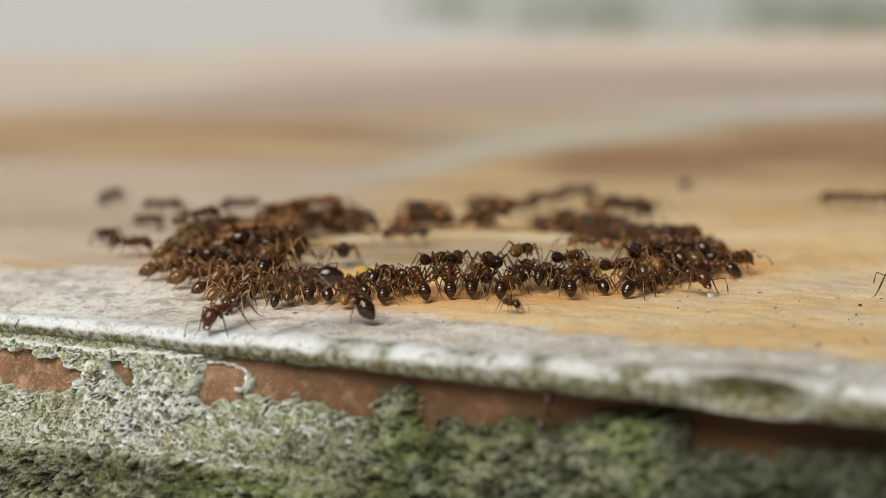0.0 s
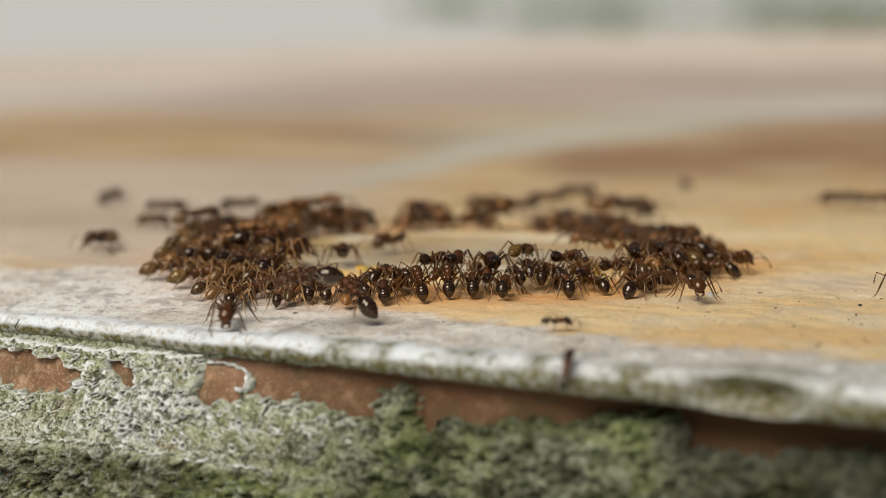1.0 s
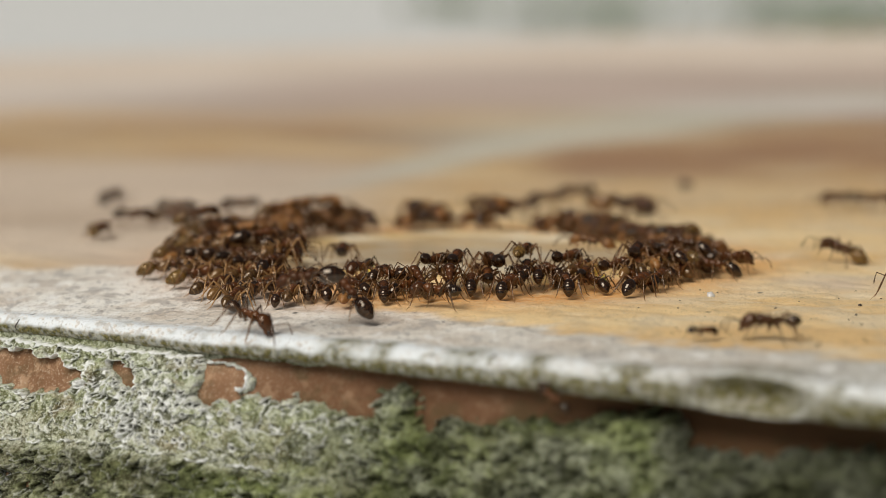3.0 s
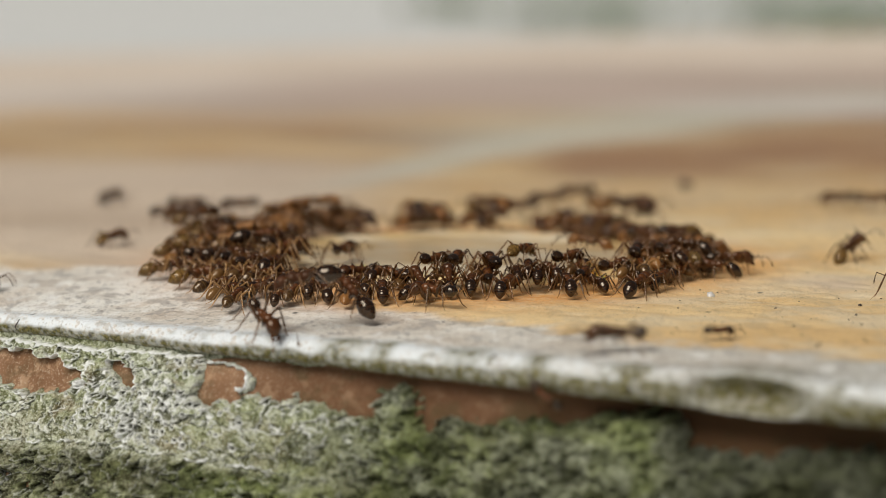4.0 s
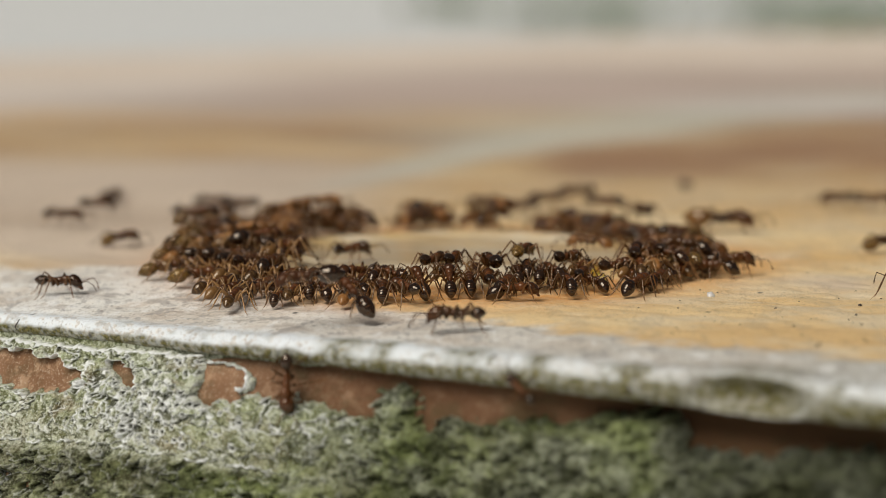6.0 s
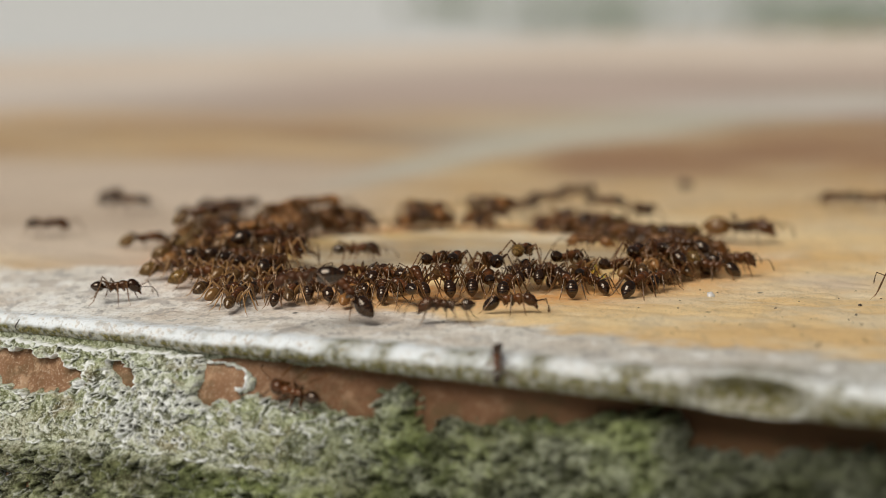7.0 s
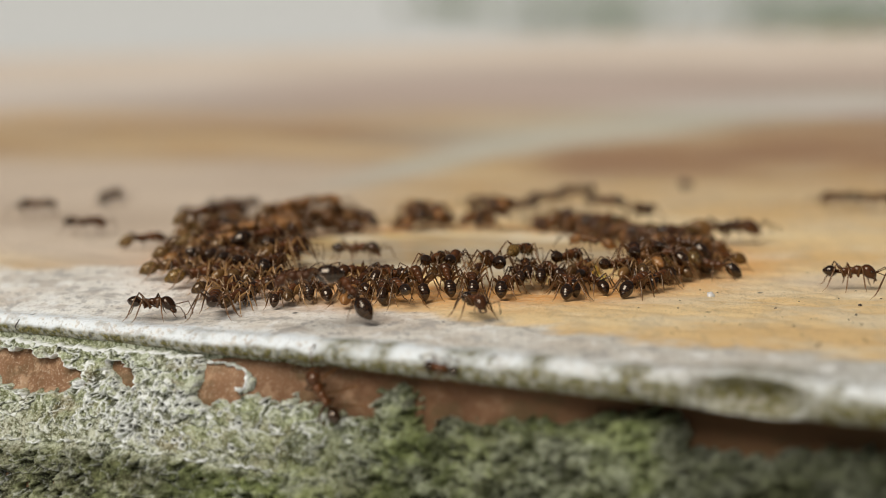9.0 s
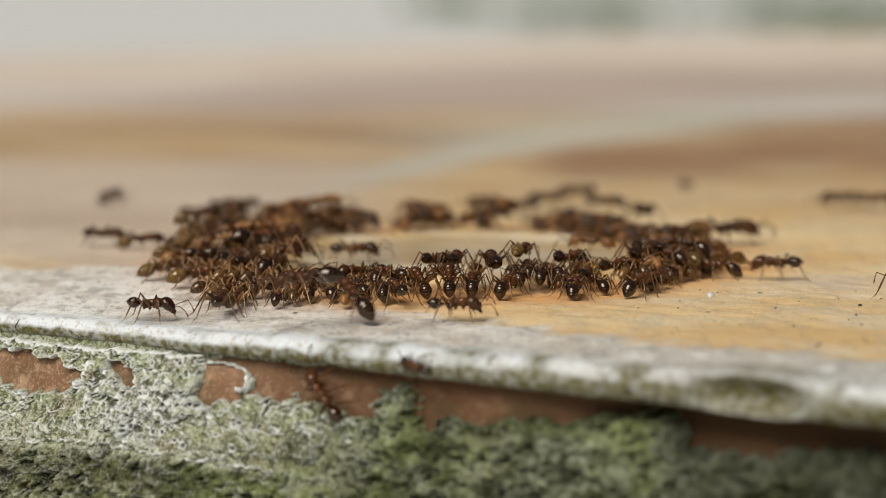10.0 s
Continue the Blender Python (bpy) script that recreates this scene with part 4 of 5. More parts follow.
ant("walker", 9.4, 32.5, 0, 200, 0, 1.05)
ant("walker", 7.1, 28.3, 0, 198, 0, 1.0)
ant("walker", 10.5, 25.4, 0, -25, 0, 1.05)
ant("walker", 5.2, 24.2, 0, 190, 0, 0.9)
ant("walker", 2.9, 27.0, 0, 190, 0, 0.9)
ant("upper", 12.6, 17.9, 0.35, 100, 0, 1.1)
ant("walker", -13.1, 24.3, 0, 200, 0, 1.0)
ant("feeder_a", -5.9, 20.9, 0, 160, 0, 1.0)

# ants that walk
small_ant = ant("walker", 3.2, -16.5, 0, -60, 0, 0.52, group="ants that walk")
left_leaver = ant("walker", -17.8, 3.8, 0, -10, 0, 0.95, group="ants that walk")
left_stayer = ant("full", -19.8, 9.8, 0, -100, 0, 0.95, group="ants that walk")
far_joiner = ant("walker", -35.1, 25.0, 0, 0, 0, 1.0, group="ants that walk")
far_turner = ant("walker", -35.4, 23.2, 0, 0, 0, 0.95, group="ants that walk")
far_follower = ant("walker", -37.2, 18.9, 0, 0, 0, 0.95, group="ants that walk")
grey_strip_ant = ant("walker", -27.8, -3.7, 0, 0, 0, 0.94, group="ants that walk")
long_rover = ant("walker", 12.7, -8.9, 0, 120, 0, 1.0, group="ants that walk")
edge_visitor = ant("full", 29.8, 6.3, 0, 180, 0, 1.08, group="ants that walk")
quick_runner = ant("walker", 25.5, -24.0, 0, 180, 0, 1.0, group="ants that walk")
stout_walker = ant("stout", 11.5, 22.7, 0, -20, 0, 1.4, group="ants that walk")
returning_feeder = ant("walker", 15.1, -3.6, 0, 10, 0, 1.0, group="ants that walk")
pool_crosser = ant("walker", -1.9, 6.7, 0, 176, 0, 1.0, group="ants that walk")
pool_sipper = ant("walker", -5.0, 0.5, 0, 60, 0, 1.0, label="dark brown ant sipping in the syrup puddle", group="ants that walk")
rim_walker = ant("walker", 9.2, 6.1, 0, 182, 0, 0.85, group="ants that walk")
late_mover = ant("walker", 2.2, -10.8, 0, 90, 0, 0.95, group="ants that walk")
row_climber = ant("feeder_a", -2.4, -11.4, 0, 60, 0, 0.95, group="ants that walk")
far_shuffler = ant("walker", -18.4, 23.6, 0, 15, 0, 1.0, group="ants that walk")
far_lingerer = ant("full", -18.4, 17.3, 0, -50, 0, 0.95, group="ants that walk")
lip_ant = ant("walker", 5, -30, -0.8, 90, 0, 0.68, label="dark brown ant clinging to the board's rounded lip", group="ants that walk")
descender = ant("walker", -11, -13, 0, -95, 0, 1.05, label="dark brown ant climbing down over the board's lip", group="ants that walk")


def crumb(name, x, y, size, material, label, seed, flat=0.7):
    bm = bmesh.new()
    bmesh.ops.create_icosphere(bm, subdivisions=2, radius=1.0)
    for v in bm.verts:
        k = 1 + 0.45 * fnoise(v.co.x * 1.1 + seed, v.co.y * 1.1, v.co.z * 1.1, 2)
        v.co = Vector((v.co.x * k, v.co.y * k * 0.8, v.co.z * k * flat)) * size * MM
    ob = part(name, bm, material)
    ob.location = Vector((x, y, size * flat * 0.6 + float(ground_z(x, y)))) * MM
    ob.rotation_euler = (0, 0, seed * 1.7)
    return tagged(ob, label, "drop" if "drop" in name else "crumb")


crumb("grit", 13.31, -11.86, 0.24, GRIT, "small pale grain of quartz on the wood", 1)
crumb("dirt_speck", 15.96, -15.87, 0.09, DIRT, "tiny dark speck of dirt on the wood", 2)
crumb("dirt_speck", 20.20, -14.81, 0.1, DIRT, "tiny dark speck of dirt on the wood", 3)
crumb("dirt_speck", 11.31, -15.56, 0.05, DIRT, "tiny dark speck of dirt on the wood", 4)
crumb("dirt_speck", 16.03, -21.12, 0.06, DIRT, "tiny dark speck of dirt on the wood", 5)
crumb("dirt_speck", 19.44, -17.97, 0.08, DIRT, "tiny dark speck of dirt on the wood", 6)
crumb("dirt_speck", 13.63, -20.71, 0.05, DIRT, "tiny dark speck of dirt on the wood", 7)
crumb("dirt_speck", 16.38, -26.10, 0.07, DIRT, "tiny dark speck of dirt on the wood", 8)
crumb("dirt_speck", 10.33, -22.68, 0.05, DIRT, "tiny dark speck of dirt on the wood", 9)
crumb("dirt_speck", 8.00, -19.84, 0.05, DIRT, "tiny dark speck of dirt on the wood", 10)
crumb("dirt_speck", 9.40, -15.56, 0.05, DIRT, "tiny dark speck of dirt on the wood", 11)
crumb("dirt_speck", -19.06, -19.17, 0.08, DIRT, "tiny dark speck of dirt on the wood", 12)
crumb("dirt_speck", 0.03, -18.32, 0.06, DIRT, "tiny dark speck of dirt on the wood", 13)
crumb("dirt_speck", 13.83, -10.28, 0.046, DIRT, "tiny dark speck of dirt on the wood", 60)
crumb("dirt_speck", 13.05, -9.39, 0.046, DIRT, "tiny dark speck of dirt on the wood", 61)
crumb("dirt_speck", 18.54, -24.88, 0.061, DIRT, "tiny dark speck of dirt on the wood", 62)
crumb("dirt_speck", 12.56, -19.76, 0.041, DIRT, "tiny dark speck of dirt on the wood", 63)
crumb("dirt_speck", 13.14, -10.33, 0.039, DIRT, "tiny dark speck of dirt on the wood", 64)
crumb("dirt_speck", 18.53, -25.39, 0.062, DIRT, "tiny dark speck of dirt on the wood", 65)
crumb("dirt_speck", 19.58, -12.39, 0.042, DIRT, "tiny dark speck of dirt on the wood", 66)
crumb("dirt_speck", 15.99, -23.57, 0.064, DIRT, "tiny dark speck of dirt on the wood", 67)
crumb("dirt_speck", 20.87, -9.91, 0.054, DIRT, "tiny dark speck of dirt on the wood", 68)
crumb("dirt_speck", 17.12, -19.16, 0.037, DIRT, "tiny dark speck of dirt on the wood", 69)
crumb("dirt_speck", 16.44, -10.02, 0.067, DIRT, "tiny dark speck of dirt on the wood", 70)
crumb("dirt_speck", 18.91, -20.02, 0.042, DIRT, "tiny dark speck of dirt on the wood", 71)
crumb("dirt_speck", 19.23, -20.59, 0.065, DIRT, "tiny dark speck of dirt on the wood", 72)
crumb("dirt_speck", 18.87, -19.24, 0.047, DIRT, "tiny dark speck of dirt on the wood", 73)
crumb("dirt_speck", 16.64, -17.61, 0.036, DIRT, "tiny dark speck of dirt on the wood", 74)
crumb("dirt_speck", 12.77, -24.65, 0.032, DIRT, "tiny dark speck of dirt on the wood", 75)
crumb("dirt_speck", 10.66, -21.28, 0.041, DIRT, "tiny dark speck of dirt on the wood", 76)
crumb("dirt_speck", 15.86, -18.47, 0.044, DIRT, "tiny dark speck of dirt on the wood", 77)
crumb("dirt_speck", 21.66, -12.46, 0.047, DIRT, "tiny dark speck of dirt on the wood", 78)
crumb("dirt_speck", 12.17, -21.51, 0.041, DIRT, "tiny dark speck of dirt on the wood", 79)
crumb("dirt_speck", 13.39, -23.61, 0.043, DIRT, "tiny dark speck of dirt on the wood", 80)
crumb("dirt_speck", 14.91, -26.39, 0.034, DIRT, "tiny dark speck of dirt on the wood", 81)
crumb("dirt_speck", 11.64, -13.27, 0.061, DIRT, "tiny dark speck of dirt on the wood", 82)
crumb("dirt_speck", 17.46, -13.40, 0.043, DIRT, "tiny dark speck of dirt on the wood", 83)
crumb("dirt_speck", 12.30, -18.18, 0.032, DIRT, "tiny dark speck of dirt on the wood", 84)
crumb("dirt_speck", 16.20, -26.44, 0.068, DIRT, "tiny dark speck of dirt on the wood", 85)
crumb("dirt_crumb", 17.92, 43.74, 0.55, DIRT, "dark crumb of dirt on the wood", 31)
crumb("syrup_drop", -3.62, -3.48, 0.75, HONEY, "thick yellow drop of honey-like syrup", 41, 0.4)
crumb("syrup_drop", 7.81, -4.81, 0.62, HONEY, "thick yellow drop of honey-like syrup", 43, 0.75)
crumb("syrup_drop", 8.17, -6.54, 0.4, HONEY, "thick yellow drop of honey-like syrup", 44, 0.75)
crumb("syrup_drop", -4.39, -2.13, 0.5, HONEY, "thick yellow drop of honey-like syrup", 45, 0.4)


def fibre(pts, radius, label):
    """A thin dark thread that lies on the board's side: u, v and height from the top, in millimetres."""
    bm = bmesh.new()
    tube(bm, [(*edge_to_world(u, v), z + float(edge_z(u))) for u, v, z in pts], [radius * k for k in np.linspace(1, 0.5, len(pts))], 6)
    return tagged(part("plant_fibre", bm, DIRT), label, "fibre")


fibre([(-25.1, 1.1, 0.05), (-25.2, 0.55, 0.03), (-25.4, 0.14, -0.15), (-25.5, -0.03, -0.45), (-25.4, -0.04, -0.62)], 0.045, "thin dark plant fibre stuck on the pale lip")
fibre([(-11.2, 0.05, -2.7), (-11.4, -0.12, -3.2), (-11.75, -0.22, -3.9)], 0.03, "thin dark hair caught on the grey lichen")

# ---- what moves ----
def limb_rows(ob, times, xs, ys):
    """Swings the legs as the ant moves on and turns its feelers about."""
    legs = [c for c in ob.children if "leg" in c.name]
    pace = np.concatenate([[0], np.hypot(np.diff(xs), np.diff(ys))])
    turn, angle = 0.0, []
    for d in pace:
        turn += min(0.37, d / 2.2)
        angle.append(turn)
    for leg in legs:
        side = 1 if leg.location.y > 0 else -1
        kind = 0 if leg.name.startswith("front") else 1 if leg.name.startswith("middle") else 2
        shift = 0.5 if (side > 0) == (kind == 1) else 0.0
        base, rows, last = leg.location.copy(), [], None
        for i, t in enumerate(times):
            w = min(1.0, pace[i] / 0.12)
            ph = 2 * math.pi * (angle[i] + shift)
            row = (round(17 * w * math.sin(ph) * -side, 1), round(13 * w * max(0, math.cos(ph)) * side, 1))
            if last == row and 0 < i < len(times) - 1 and i + 1 < len(times) and pace[i + 1] < 0.005:
                continue
            last = row
            rows.append((t, Matrix.Translation(base) @ pose(0, 0, 0, row[1], 0, row[0])))
        walk(leg, rows)
    head = next(c for c in ob.children if c.name.startswith("head"))
    feel = random.Random(round(xs[0] * 100))
    for an in head.children:
        if an.name.startswith("antenna"):
            base = an.location.copy()
            walk(an, [(t, Matrix.Translation(base) @ pose(0, 0, 0, feel.uniform(-9, 9), feel.uniform(-14, 12), feel.uniform(-14, 14)))
                      for t in np.arange(0, 10.01, 0.5)])


def stroll(ob, rows):
    """Walks an ant over the board: seconds, millimetres and heading; z and pitch where it leaves the level."""
    def place(r):
        z, pitch = (r[4], r[5]) if len(r) > 4 else (0.0, 0.0)
        return pose(r[1] * MM, r[2] * MM, (z + float(ground_z(r[1], r[2]))) * MM, 0, -pitch, r[3])
    walk(ob, [(r[0], place(r)) for r in rows])
    times = np.round(np.arange(0, 10.01, 0.1), 2)
    limb_rows(ob, times, np.interp(times, [r[0] for r in rows], [r[1] for r in rows]), np.interp(times, [r[0] for r in rows], [r[2] for r in rows]))


def cling(x, y, z, a, lean=0.0):
    """A pose on the board's side: a is the way it faces, 0 along the edge, 90 straight up."""
    f = Vector((ALONG[0] * math.cos(radians(a)), ALONG[1] * math.cos(radians(a)), math.sin(radians(a))))
    up = Vector((-INWARD[0], -INWARD[1], lean)).normalized()
    f = (f - up * f.dot(up)).normalized()
    left = up.cross(f)
    m = Matrix((f, left, up)).transposed().to_4x4()
    return Matrix.Translation(Vector((x, y, z)) * MM) @ m


def sway(ob, seed):
    """A feeding ant shifts its weight a little."""
    r = random.Random(seed)
    m = ob.matrix_basis.copy()
    place = Matrix.Translation(m.translation)
    turn = m.to_quaternion().to_matrix().to_4x4()
    rows, t = [(0.0, place @ turn)], 0.0
    while t < 10:
        t = min(10.0, t + r.uniform(0.35, 1.3))
        shift = Matrix.Translation(Vector((r.gauss(0, 0.05), r.gauss(0, 0.05), abs(r.gauss(0, 0.02)))) * MM)
        rows.append((t, place @ shift @ turn @ pose(0, 0, 0, r.gauss(0, 2), r.gauss(0, 2), r.gauss(0, 3.5))))
    walk(ob, rows)


def motions():
    for i, ob in enumerate(STILL):
        sway(ob, i)
    stroll(small_ant, [
        (0, 3.2, -16.5, -60), (0.2, 3.2, -17.4, -60), (0.4, 3.4, -18.7, -30), (0.6, 4.3, -20.0, -15), (0.8, 4.6, -21.2, -5),
        (1, 5.1, -21.4, 0), (1.2, 6.1, -21.8, 0), (1.6, 6.9, -22.8, -5), (2, 8.5, -23.6, -3), (2.2, 9.7, -24.3, -3),
        (2.5, 10.8, -24.7, 0), (4, 12.1, -24.7, 5), (4.2, 13.1, -25.1, -10), (4.5, 13.8, -24.5, -8), (5, 15.0, -25.4, 8),
        (5.2, 15.4, -25.6, 10), (5.5, 17.2, -25.3, 8), (5.7, 17.9, -25.8, 0), (6.2, 21.0, -26.1, 0), (10, 22.5, -26.3, 0)])
    stroll(left_leaver, [
        (0, -17.8, 3.8, -10), (0.6, -18.4, 5.1, 20), (1, -19.5, 5.6, 90), (1.2, -20.4, 0.6, 165), (1.6, -21.2, 1.0, 180),
        (2.2, -21.3, 0.3, 180), (2.5, -21.7, -0.6, 182), (2.7, -23.9, -0.7, 182), (3.1, -26.8, 0.2, 180), (10, -31.0, 1.9, 180)])
    stroll(left_stayer, [
        (0, -19.8, 9.8, -100), (1, -19.9, 7.8, -120), (1.4, -20.8, 7.3, -160), (2, -21.1, 8.4, 180), (2.5, -21.4, 14.2, 120),
        (3.8, -19.4, 8.4, 60), (5.5, -19.5, 8.4, 60), (6.8, -17.5, 7.3, 20), (7.5, -17.4, 7.3, 15), (10, -17.5, 7.0, 15)])
    stroll(far_joiner, [
        (0, -35.1, 25.0, 0), (1.8, -30.5, 24.3, 0), (2.0, -28.0, 23.6, -5), (2.2, -24.7, 23.3, -8), (2.4, -23.0, 18.3, -10),
        (2.6, -21.6, 17.6, 0), (3.8, -17.6, 18.9, 10), (5, -16.7, 20.2, 10), (7, -15.6, 18.9, 5), (10, -15.5, 18.9, 5)])
    stroll(far_turner, [
        (0, -35.4, 23.2, 0), (4.6, -30.2, 23.2, 0), (5, -25.4, 23.2, 0), (5.5, -23.5, 22.2, 10), (5.7, -23.3, 23.2, 0),
        (6.8, -21.2, 26.7, 0), (7.5, -20.6, 26.7, 40), (7.9, -23.3, 23.2, 110), (8.5, -24.2, 24.6, 170), (9, -26.3, 23.9, 180),
        (9.3, -29.4, 22.5, 180), (10, -34.3, 21.9, 180)])
    stroll(far_follower, [
        (0, -37.2, 18.9, 0), (5.2, -29.9, 17.9, 0), (5.5, -26.3, 19.5, 5), (5.7, -24.2, 18.9, 0), (6.8, -23.9, 17.3, 0),
        (7, -24.0, 12.7, 10), (7.2, -22.8, 12.7, 15), (7.5, -22.7, 15.7, 18), (8.2, -22.5, 13.0, 15), (8.6, -21.7, 14.5, 8),
        (9, -21.9, 13.6, 10), (9.6, -21.7, 14.5, 5), (9.8, -21.3, 8.4, -60), (10, -19.9, 7.8, -10)])
    stroll(grey_strip_ant, [
        (0, -27.8, -3.7, 0), (3.6, -25.6, -4.4, 0), (4.2, -24.4, -5.1, 0), (5.2, -23.2, -5.2, -8), (5.5, -23.1, -5.3, -8),
        (5.7, -21.6, -6.1, -6), (6.2, -19.6, -8.0, -15), (6.8, -17.6, -10.4, -42), (7, -16.7, -9.7, 12), (7.2, -16.1, -10.2, 0),
        (7.5, -15.3, -11.6, -8), (7.7, -14.7, -12.8, -14), (8.2, -14.4, -13.6, -20), (9, -14.3, -14.4, -18), (10, -14.3, -14.6, -18)])
    stroll(long_rover, [
        (0, 12.4, -10.9, -60), (0.2, 12.2, -12.6, -75), (0.6, 12.2, -13.0, -88), (1, 12.3, -13.4, -84), (1.2, 12.8, -13.0, -40),
        (1.4, 15.1, -11.0, 20), (1.6, 17.2, -16.6, 15), (1.8, 18.1, -17.7, 10), (2, 18.1, -18.3, 30), (2.2, 17.6, -18.6, 90),
        (2.4, 16.3, -22.0, 150), (2.6, 15.3, -23.9, 170), (3.8, 11.9, -26.7, 178), (4, 7.6, -27.2, 176), (4.2, 5.6, -23.8, 170),
        (4.4, 2.6, -21.9, 176), (4.6, 1.4, -21.6, 180), (5, 0.9, -21.8, 180), (5.7, 0.3, -22.0, 180), (6.6, 2.0, -18.7, 180),
        (7, 0.3, -18.9, 180), (7.2, -1.6, -18.2, 180), (7.4, -4.7, -18.6, 182), (7.6, -8.0, -20.1, 182), (7.8, -10.8, -16.3, 150),
        (8, -11.6, -14.4, 120), (9, -11.1, -14.8, 90), (10, -10.8, -14.9, 85)])
    stroll(edge_visitor, [
        (0, 29.8, 6.3, 180), (1.4, 27.3, 6.6, 180), (1.6, 25.5, 6.6, 182), (1.8, 22.1, 3.1, 180), (2, 20.8, 1.6, 180),
        (2.2, 20.4, 1.6, 182), (2.5, 21.2, 0.9, 188), (2.7, 21.7, 0.9, 170), (3.2, 22.2, 1.1, 110, 0.1, 18), (3.8, 22.6, 1.6, 50, 0.1, 18),
        (4.5, 22.9, 2.4, 55, 0.1, 18), (5, 23.0, 2.1, 65, 0.1, 18), (5.5, 23.1, 4.4, 80, 0.1, 18), (5.7, 23.7, 4.7, 45), (6.4, 27.2, 6.3, 20),
        (10, 29.9, 6.6, 0)])
    stroll(quick_runner, [
        (0, 25.5, -24.0, 180), (1.8, 20.4, -24.2, 180), (2, 14.4, -24.1, 180), (2.2, 6.4, -23.7, 178), (2.4, 2.6, -19.4, 170),
        (2.6, 0.4, -15.9, 165), (3.8, -0.5, -14.8, 150), (4.2, -0.2, -15.4, 150), (4.6, -0.9, -14.1, 130), (5.5, -1.7, -14.0, 120),
        (7.5, -1.9, -14.0, 110), (10, -2.2, -14.2, 105)])
    stroll(stout_walker, [
        (0, 11.5, 22.7, -20), (4.2, 11.8, 24.1, -10), (4.6, 12.2, 21.0, 0), (5, 14.3, 19.3, 0), (5.5, 15.7, 17.0, 0),
        (5.7, 16.4, 16.7, -10), (6.8, 17.5, 10.0, -40), (7.2, 17.7, 10.3, -10), (8, 17.4, 10.3, 0), (9, 16.6, 9.7, 0),
        (10, 16.5, 9.4, 0)])
    stroll(returning_feeder, [
        (0, 15.1, -3.6, 10), (7, 15.1, -4.5, 10), (7.2, 15.5, -5.8, -5), (7.4, 16.5, -6.1, 0), (7.7, 18.5, -10.2, -14),
        (8, 19.0, -11.0, 0), (8.4, 20.6, -9.1, -8), (9, 20.5, -9.3, -8), (9.4, 21.0, -11.8, -5), (9.5, 20.9, -10.6, 0),
        (9.6, 20.0, -11.0, 6), (9.7, 19.8, -9.3, 72), (9.8, 19.3, -8.9, 135), (9.9, 18.6, -7.4, 186), (10, 17.6, -5.8, 178)])
    stroll(pool_crosser, [
        (0, -2.0, 7.9, 176), (0.4, -3.1, 7.3, 178), (0.8, -3.0, 6.2, 220), (1.2, -2.9, 3.5, 238), (1.6, -3.3, 3.8, 238),
        (2.0, -3.2, 1.5, 255), (2.4, -3.6, -2.0, 258), (2.7, -4.2, -5.0, 255), (3.8, -4.2, -8.8, 220), (10, -4.2, -8.8, 215)])
    stroll(pool_sipper, [
        (0, -5.4, -1.1, 92), (2.7, -5.5, -0.9, 92), (3.8, -5.5, 0.1, 72), (5.5, -5.3, 0.2, 58), (7, -4.9, -0.1, 15), (8.5, -4.9, 0.2, 0), (10, -5.0, 0.2, 0)])
    stroll(rim_walker, [
        (0, 9.2, 6.1, 182), (0.6, 10.2, 9.4, 170), (1, 10.6, 12.9, 165), (2.5, 9.3, 12.9, 180), (4, 9.4, 11.7, 160),
        (6, 10.7, 7.5, 130), (8, 11.0, 5.3, 120), (10, 11.1, 5.1, 118)])
    stroll(late_mover, [
        (0, 2.2, -10.8, 90), (8, 2.3, -11.8, 90), (8.4, 1.5, -14.3, 40), (8.6, 1.7, -15.6, -20), (8.8, 1.8, -16.5, -60),
        (9, 1.4, -17.6, -70), (9.6, 1.4, -18.3, -60), (9.8, 0.8, -18.5, -10), (10, 0.4, -18.4, 0)])
    stroll(row_climber, [
        (0, -2.4, -11.4, 60), (3.9, -1.2, -12.7, 30), (4.5, 0.2, -13.4, 10), (5, 2.4, -12.3, 5), (5.5, 3.5, -12.2, 5),
        (6.8, 3.0, -16.5, -10), (7.2, 3.7, -16.8, 0), (7.5, 5.4, -15.4, 10), (8, 6.1, -13.6, 60), (10, 6.5, -12.4, 80)])
    stroll(far_shuffler, [
        (0, -18.4, 23.6, 15), (2.5, -17.6, 22.2, 10), (4.5, -16.6, 25.7, 5), (5.5, -15.7, 26.4, 0), (7.5, -14.6, 22.9, 10),
        (10, -14.1, 22.9, 20)])
    stroll(far_lingerer, [
        (0, -18.4, 17.3, -50), (2.5, -17.6, 18.9, -20), (3.8, -16.8, 21.2, 10), (6, -14.7, 21.9, 20), (10, -13.8, 20.5, 20)])
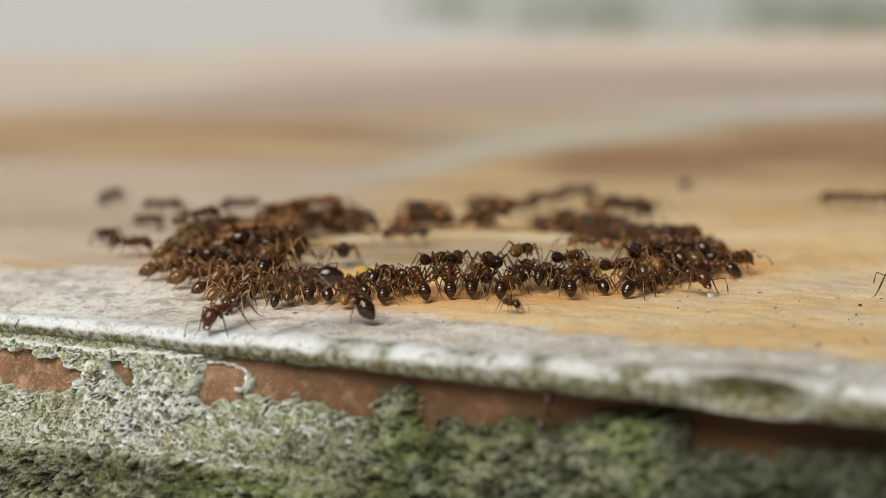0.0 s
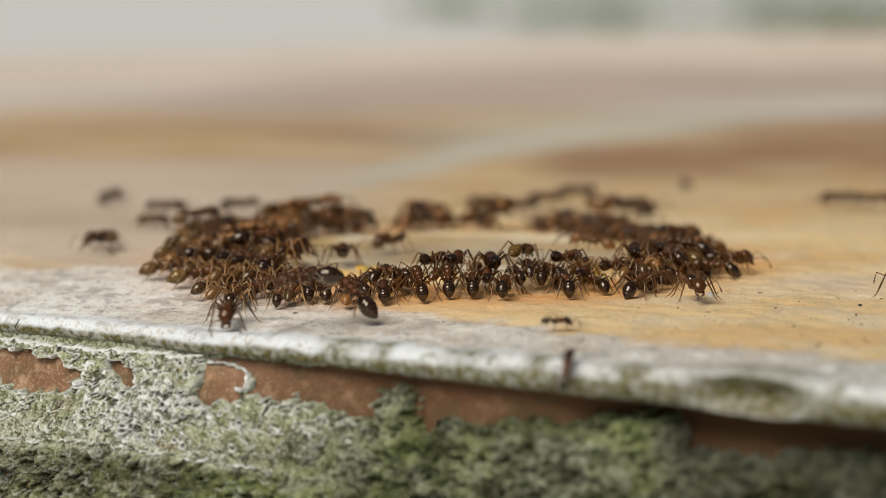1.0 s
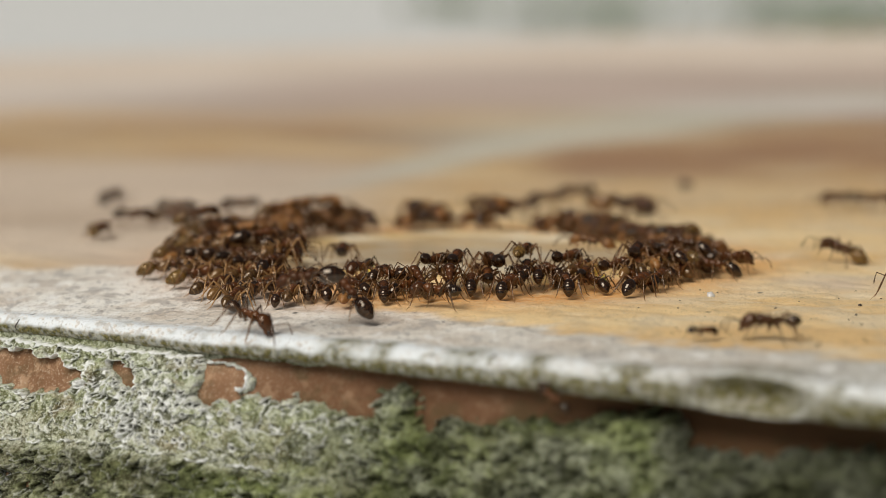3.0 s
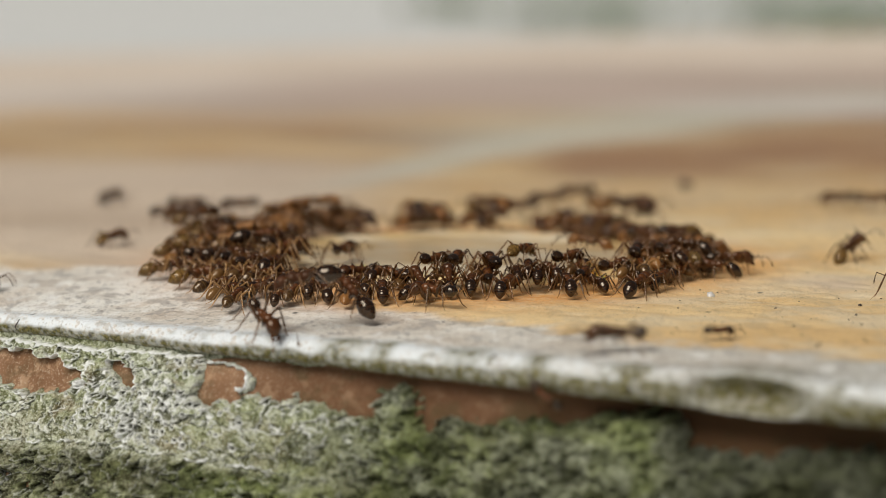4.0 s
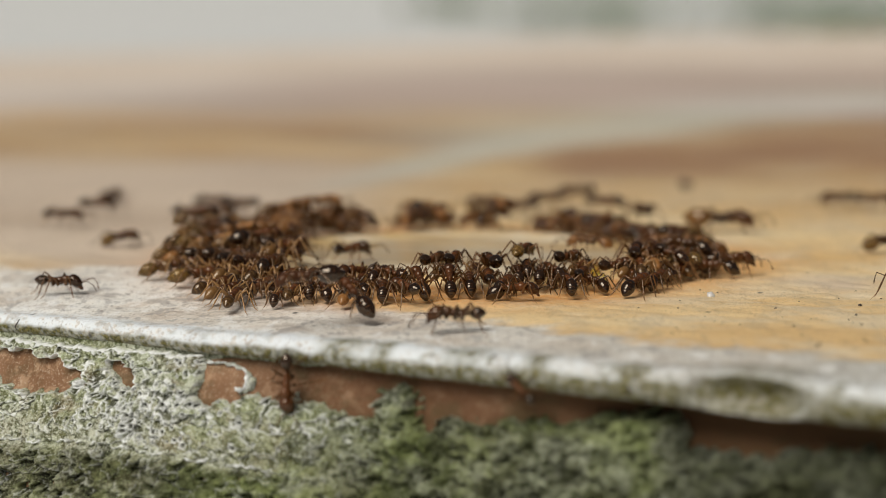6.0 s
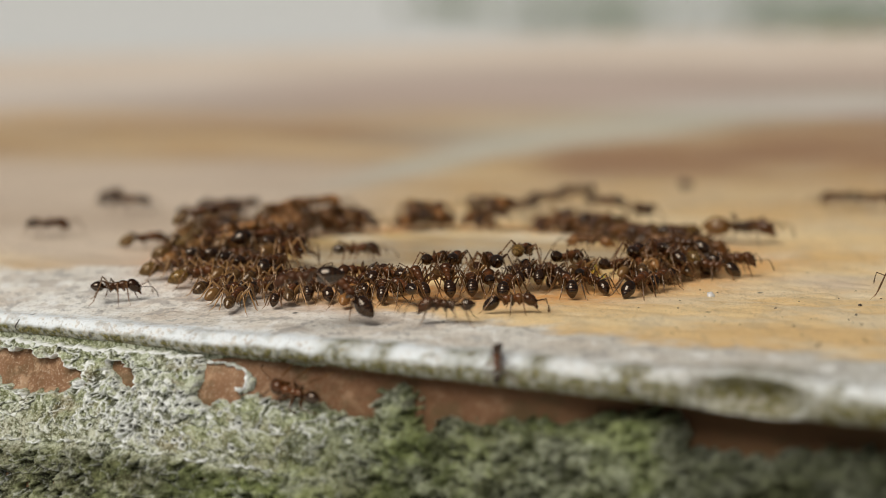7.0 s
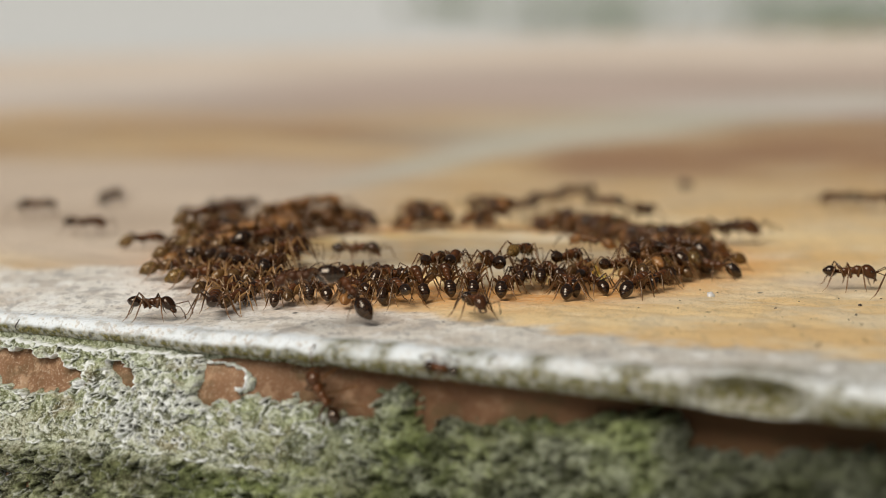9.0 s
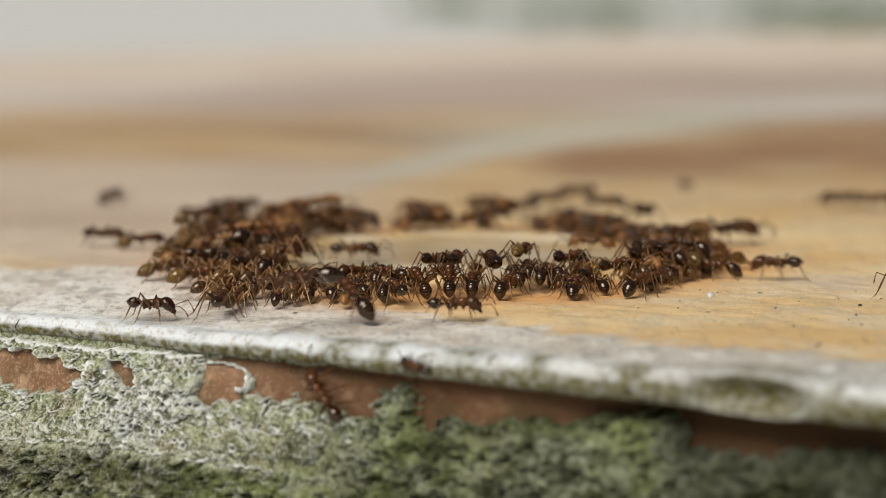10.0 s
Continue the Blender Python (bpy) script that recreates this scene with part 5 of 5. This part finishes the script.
    walk(lip_ant, [(0, cling(4.7, -27.9, -2.67, 80)),
        (0.5, cling(5.2, -28.2, -1.87, 85)),
        (1, cling(5.5, -28.8, -0.86, 90, 0.4)),
        (2.2, cling(5.5, -28.8, -0.86, 90, 0.4)),
        (2.4, cling(5.3, -28.3, -1.49, 110)),
        (2.6, cling(5.3, -28.3, -1.73, 140)),
        (3.8, cling(4.6, -27.8, -2.19, 150)),
        (4.2, cling(5.0, -28.1, -1.58, 150)),
        (5.5, cling(4.5, -27.8, -1.95, 150)),
        (6.8, cling(2.7, -27.0, -1.04, 110, 0.4)),
        (7.2, cling(2.6, -26.9, -0.88, 100, 0.4)),
        (7.5, cling(2.4, -26.8, -0.83, 100, 0.4)),
        (7.8, cling(2.4, -26.8, -0.66, 120, 0.4)),
        (8.2, cling(1.8, -26.4, -0.85, 170, 0.4)),
        (8.8, cling(0.6, -25.6, -1.19, 175, 0.4)),
        (9.4, cling(-0.1, -25.1, -1.53, 175, 0.4)),
        (10, cling(-0.8, -24.7, -1.40, 165, 0.4))])
    walk(descender, [
        (0, pose(-10.2 * MM, -17.3 * MM, -0.66 * MM, 0, 14, -122)),
        (0.4, pose(-10.2 * MM, -17.3 * MM, -0.66 * MM, 0, 14, -125)),
        (0.8, pose(-10.2 * MM, -17.3 * MM, -0.66 * MM, 0, 14, -122)),
        (1.2, pose(-9.8 * MM, -16.2 * MM, -0.64 * MM, 0, 18, -62)),
        (1.5, pose(-9.0 * MM, -20.8 * MM, -0.39 * MM, 0, 42, -72)),
        (1.8, pose(-9.5 * MM, -19.6 * MM, -0.45 * MM, 0, 36, -78)),
        (2.2, pose(-9.8 * MM, -19.4 * MM, -0.47 * MM, 0, 34, -68)),
        (2.6, pose(-9.7 * MM, -18.9 * MM, -0.65 * MM, 0, 16, -42)),
        (3.8, pose(-8.6 * MM, -19.2 * MM, -0.65 * MM, 0, 16, -36)),
        (4.2, pose(-8.4 * MM, -20.7 * MM, -0.43 * MM, 0, 38, -82)),
        (4.4, pose(-8.0 * MM, -22.8 * MM, -0.38 * MM, 0, 52, -84)),
        (4.6, cling(-7.4, -20.6, -1.59, -66, 0.5)),
        (4.8, cling(-7.2, -20.6, -1.93, -60, 0.1)),
        (5.2, cling(-7.0, -20.5, -2.19, -50)),
        (5.7, cling(-6.8, -20.4, -2.21, -48)),
        (6.0, cling(-6.6, -20.4, -2.48, -90)),
        (6.4, cling(-6.3, -20.5, -2.93, -140)),
        (6.8, cling(-6.2, -20.6, -3.02, -188)),
        (7.5, cling(-5.5, -21.1, -2.83, -190)),
        (8.0, cling(-4.7, -21.6, -2.73, -197)),
        (8.5, cling(-4.7, -21.5, -2.86, -210)),
        (9.0, cling(-4.8, -21.5, -3.16, -235)),
        (10, cling(-4.8, -21.5, -3.10, -230))])


motions()
